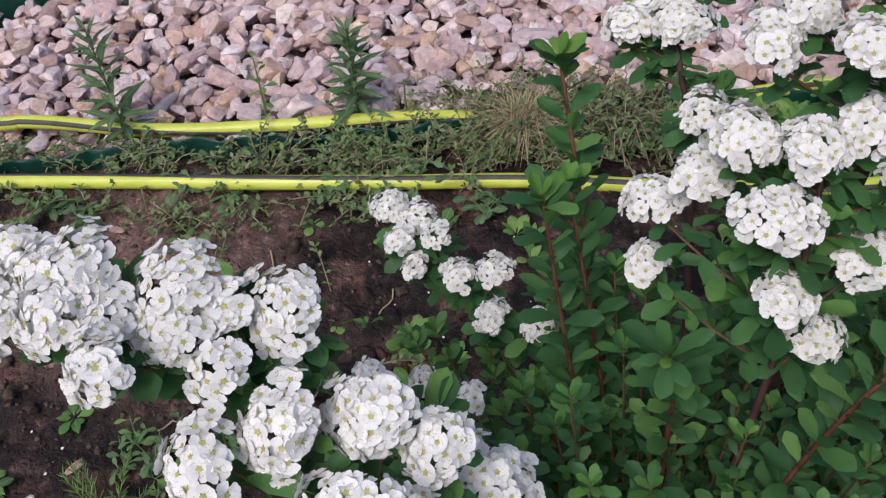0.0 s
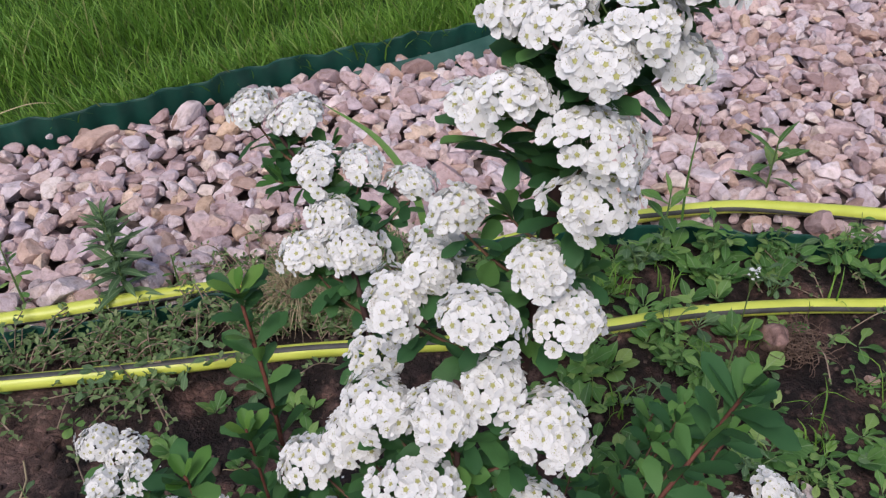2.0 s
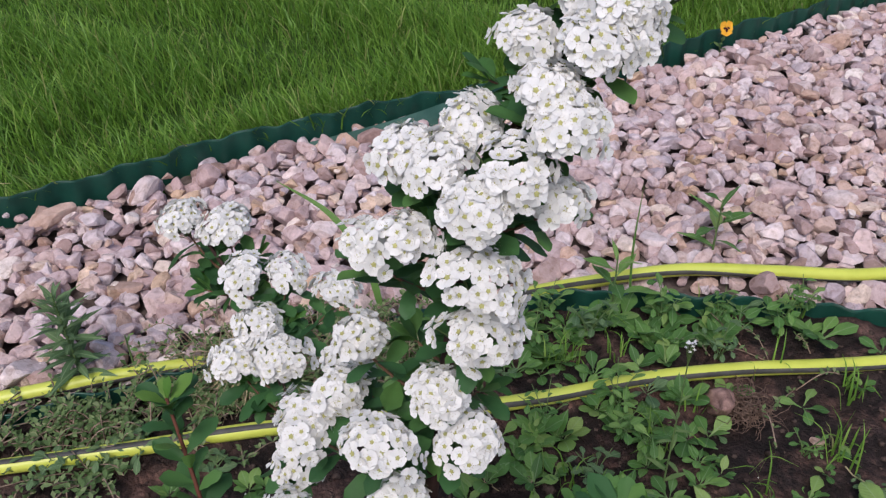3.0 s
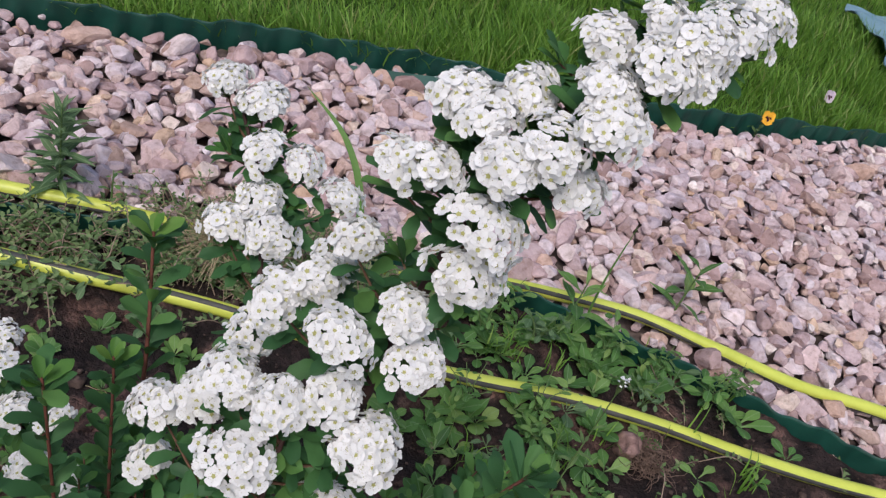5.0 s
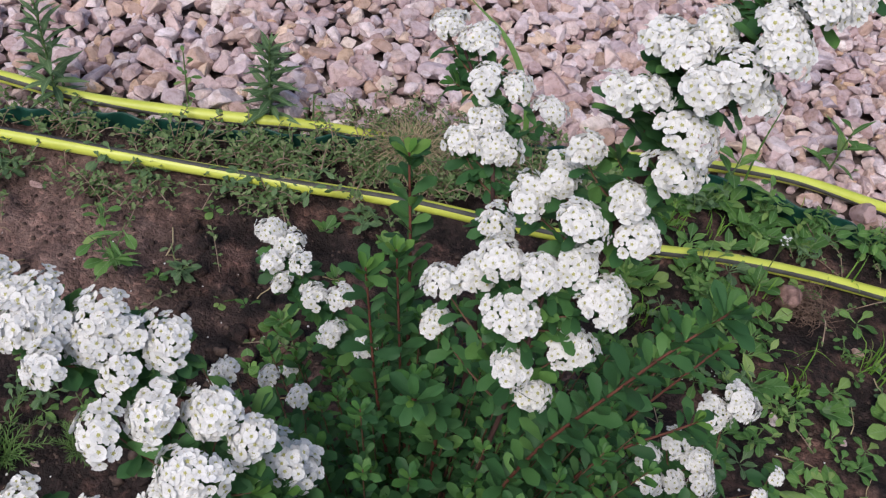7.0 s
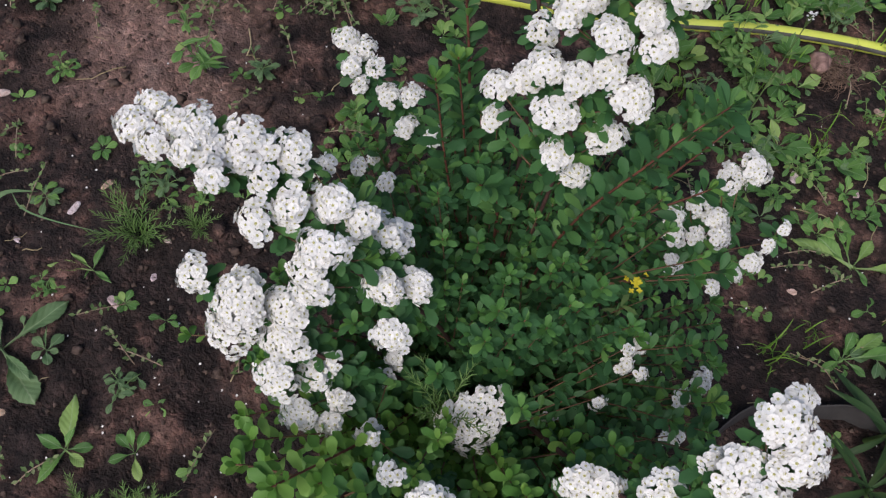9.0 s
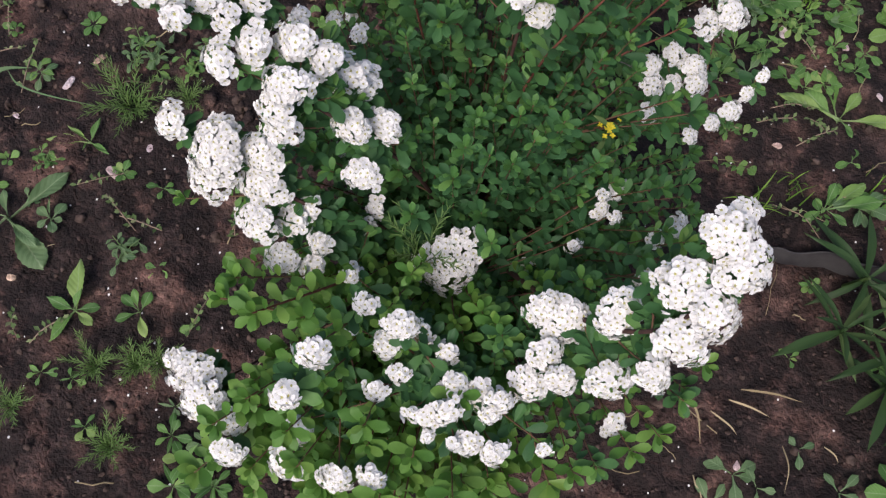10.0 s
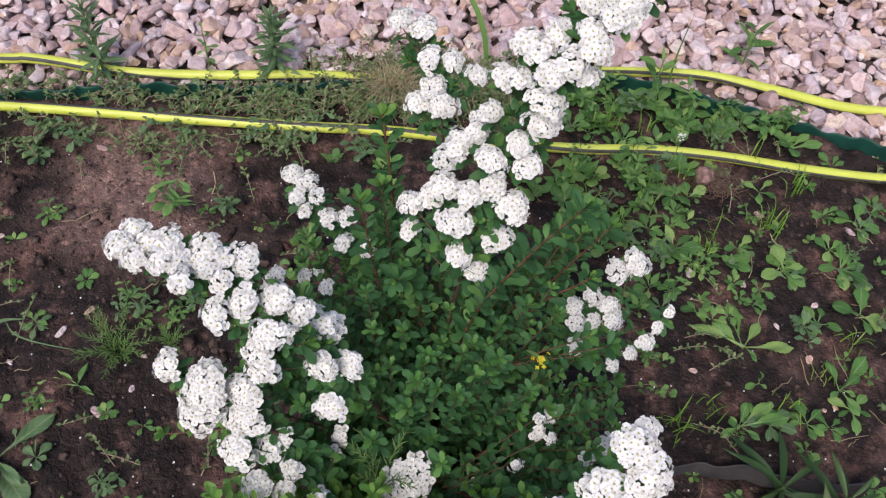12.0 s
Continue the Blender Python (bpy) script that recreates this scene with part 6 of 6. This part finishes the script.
# ---- small things on the soil ----
def bulb(x, y):
    z = ground_z(x, y)
    w = thing("flower_bulb", (x, y, z), "lifted pinkish brown bulb with dry roots on soil", "bulb")
    bm = bmesh.new()
    bmesh.ops.create_uvsphere(bm, u_segments=20, v_segments=12, radius=0.016)
    for v in bm.verts:
        t = v.co.z / 0.016
        k = 1.0 if t < 0.3 else 1.0 - 0.55 * (t - 0.3)
        v.co = Vector((v.co.x * k, v.co.y * k, v.co.z * (1.0 if t < 0.3 else 1.7))) + 0.0060 * noise.noise_vector(v.co * 90)
    for f in bm.faces:
        f.smooth = True
    me = bpy.data.meshes.new("bulb")
    bm.to_mesh(me)
    bm.free()
    me.materials.append(BULB)
    part("bulb_body", me, w, m=pose(0, 0, 0.013, 55, -30, 0) @ Matrix.Scale(1.32, 4))
    r = random.Random(8)
    b = Buf()
    for i in range(110):
        q = np.array((0.015 + r.uniform(-0.008, 0.040), r.uniform(-0.030, 0.015), r.uniform(0.002, 0.022)))
        a, turn = r.uniform(-2.2, 1.2), r.uniform(-0.7, 0.7)
        pts = [q]
        for k in range(9):
            a += turn + r.uniform(-0.5, 0.5)
            q = q + np.array((math.cos(a) * 0.0062, math.sin(a) * 0.0062, r.uniform(-0.004, 0.004)))
            q[2] = min(0.03, max(0.001, q[2]))
            pts.append(q)
        tube(b, pts, np.linspace(r.uniform(0.0007, 0.0014), 0.0004, 10), 3, 0, False)
    part("root_tangle", b.mesh("root_tangle", [ROOT]), w, "tangle of dry brown roots")


bulb(0.750, 0.973)


def chip(x, y, size, seed, label, name="stone_chip"):
    b = Buf()
    v, f = STONES[seed % 14]
    b.add(v * size * (1, 0.8, 0.6), f)
    ob = new(name, b.mesh(name, [STONE], False))
    ob.matrix_world = pose(x, y, ground_z(x, y) + size * 0.2, 0, 0, seed * 57)
    tagged(ob, label, "stone", "stones on the soil")


for i, (x, y, s) in enumerate([(-0.504, 0.938, 0.014), (-0.416, 0.550, 0.012), (-0.307, 0.409, 0.010), (-0.296, 0.467, 0.008), (-0.334, 0.677, 0.008), (0.700, 0.737, 0.013), (0.861, 0.893, 0.016), (0.543, 0.093, 0.012),
                               (0.613, 0.012, 0.012), (-0.528, 0.441, 0.010), (0.942, 0.686, 0.010), (-0.707, 0.803, 0.014), (1.048, 0.870, 0.012), (-0.637, 0.702, 0.014), (-0.453, 0.500, 0.013), (-0.350, 0.355, 0.014), (-0.460, 0.174, 0.010), (0.902, 0.561, 0.013), (0.851, 0.625, 0.010),
                               (0.685, 0.524, 0.009), (0.803, 0.716, 0.013), (0.938, 0.470, 0.010), (0.915, 0.465, 0.009)]):
    chip(x, y, s, i + 3, "small pale pinkish stone chip on soil")


def plastic_strip():
    p = spline([(0.494, 0.208, 0.0), (0.539, 0.260, 0.0), (0.594, 0.310, 0.0), (0.658, 0.333, 0.0), (0.693, 0.329, 0.0), (0.743, 0.333, 0.0), (0.792, 0.324, 0.0), (0.873, 0.314, 0.0), (0.952, 0.318, 0.0)], 60)
    vs = []
    for i, q in enumerate(p):
        h = 0.032 + 0.0035 * math.sin(i * 0.55) + 0.002 * math.sin(i * 0.23)
        vs += [(q[0], q[1] - 0.012, -0.012), (q[0], q[1], h), (q[0], q[1] + 0.0024, h + 0.0006), (q[0], q[1] - 0.0095, -0.012)]
    b = Buf()
    b.add(vs, [(i * 4 + k, i * 4 + (k + 1) % 4, (i + 1) * 4 + (k + 1) % 4, (i + 1) * 4 + k) for i in range(59) for k in range(4)])
    tagged(new("plastic_edge", b.mesh("plastic_edge", [GREYPLASTIC], False)), "dark grey curved plastic border half buried in soil", "plastic border")


plastic_strip()


def yellow_flower():
    w = thing("yellow_wildflower", (0.36, 0.375, ground_z(0.36, 0.375)), "yellow-flowered weed growing through the bush", "wildflower")
    p = spline([(0, 0, -0.005), (0.004, -0.004, 0.15), (0.0, -0.011, 0.295)], 14)
    b = Buf()
    tube(b, p, np.linspace(0.0016, 0.001, 14), 5)
    r = random.Random(6)
    for k in range(10):
        a = k * 2.4
        leaf_into(b, leaf_shape(LANCE, 0.1, 0.2), p[4 + k], (math.cos(a), math.sin(a), 0.5), (0, 0, 1), 0.026, 0, 0, 1.3)
    part("stem", b.mesh("stem", [STALK]), w)
    f = Buf()
    for i in range(11):
        o = p[-1] + np.array((r.gauss(0, 0.007), r.gauss(0, 0.007), r.uniform(-0.012, 0.012)))
        for k in range(4):
            a = k * math.pi / 2 + i
            leaf_into(f, LEAF_SMALL, o, (math.cos(a), math.sin(a), 0.25), (0, 0, 1), 0.0040, 0, 0, 1.4)
    part("flower", f.mesh("flower", [YELLOW]), w, "cluster of tiny yellow four-petalled flowers")


yellow_flower()


def white_wildflower(x, y, height):
    w = thing("white_wildflower", (x, y, ground_z(x, y)), "slender weed topped with tiny white flowers near the hose", "wildflower")
    p = spline([(0, 0, -0.005), (0.004, 0.006, height * 0.5), (-0.002, -0.004, height)], 16)
    b = Buf()
    tube(b, p, np.linspace(0.0014, 0.0007, 16), 5)
    for k in range(9):
        a = k * 2.4
        leaf_into(b, leaf_shape(LANCE, 0.1, 0.25), p[1 + k], (math.cos(a), math.sin(a), 0.6), (0, 0, 1), 0.034 - 0.002 * k, 0, 0, 1.1)
    part("stem", b.mesh("stem", [STALK]), w)
    r = random.Random(17)
    f = Buf()
    for i in range(11):
        o = p[-1] + np.array((r.gauss(0, 0.0032), r.gauss(0, 0.0032), r.uniform(-0.010, 0.005)))
        tube(f, [p[-3], o], [0.0004, 0.0003], 3, 1, False)
        for k in range(4):
            a = k * math.pi / 2 + i
            leaf_into(f, LEAF_SMALL, o, (math.cos(a), math.sin(a), 0.4), (0, 0, 1), 0.0024, 0, 0, 1.4)
    part("flower", f.mesh("flower", [PETAL, STALK]), w, "loose head of tiny white flowers")


white_wildflower(0.626, 0.856, 0.262)


def pansy(x, y, height, mat, seed, label, yaw):
    r = random.Random(seed)
    w = thing("pansy", (x, y, 0.0), label, "flower", "pansies in the lawn")
    p = spline([(0, 0, 0), (0.004, 0.006, height * 0.6), (0.0, -0.012, height)], 10)
    b = Buf()
    tube(b, p, [0.0016] * 10, 5)
    for k in range(9):
        a = k * 2.4
        leaf_into(b, leaf_shape(OVATE, 0.1, 0.2, 0.08), p[1 + k % 4], (math.cos(a), math.sin(a), 0.5), (0, 0, 1), 0.028, 0, 0)
    part("stem", b.mesh("stem", [STALK]), w)
    R = turned((math.sin(yaw) * 0.2, 0.35, 0.93), (math.sin(yaw), -0.9, 0.35))
    for k, (ang, ln, wd) in enumerate(((55, 0.020, 1.1), (-55, 0.020, 1.1), (105, 0.018, 1.15), (-105, 0.018, 1.15), (180, 0.021, 1.5))):
        f = Buf()
        a = radians(ang)
        d = R @ np.array((math.sin(a), math.cos(a), 0.12))
        leaf_into(f, leaf_shape(SMALL, 0.02, -0.05), p[-1] + R[:, 2] * 0.0006 * k, d, R[:, 2], ln, 0, 0, 1.9 * wd)
        leaf_into(f, leaf_shape(SMALL, 0.02, -0.05), p[-1] + R[:, 2] * (0.0006 * k + 0.0009), d, R[:, 2], ln * (0.55 if k > 1 else 0.25), 0, 1, 1.2)
        part("petal", f.mesh("petal", [mat, PANSYDARK]), w)


pansy(1.211, 2.088, 0.105, PANSYORANGE, 91, "orange pansy with a dark face beside the edging", 0.1)
pansy(1.451, 2.327, 0.115, PANSYLILAC, 92, "pale lilac pansy with a dark face in the lawn", 0.3)


# ---- odds and ends in the lawn ----
def sheet():
    b = Buf()
    n = 26
    vs = []
    for s in (0, 1):
        for j in range(n):
            for i in range(n):
                x, y = 1.84 + 0.62 * i / (n - 1), 2.78 + 0.52 * j / (n - 1)
                z = 0.10 + 0.05 * noise.noise(Vector((x * 6, y * 6, 1))) + 0.02 * noise.noise(Vector((x * 17, y * 17, 2))) - 0.004 * s
                vs.append((x + 0.05 * noise.noise(Vector((0, y * 7, 5))), y, z))
    fs = [(j * n + i, j * n + i + 1, (j + 1) * n + i + 1, (j + 1) * n + i) for j in range(n - 1) for i in range(n - 1)]
    b.add(vs, fs + [tuple(k + n * n for k in f[::-1]) for f in fs])
    tagged(new("plastic_sheet", b.mesh("plastic_sheet", [BLUESHEET])), "crumpled pale blue plastic sheet lying on the lawn", "plastic sheet")


sheet()
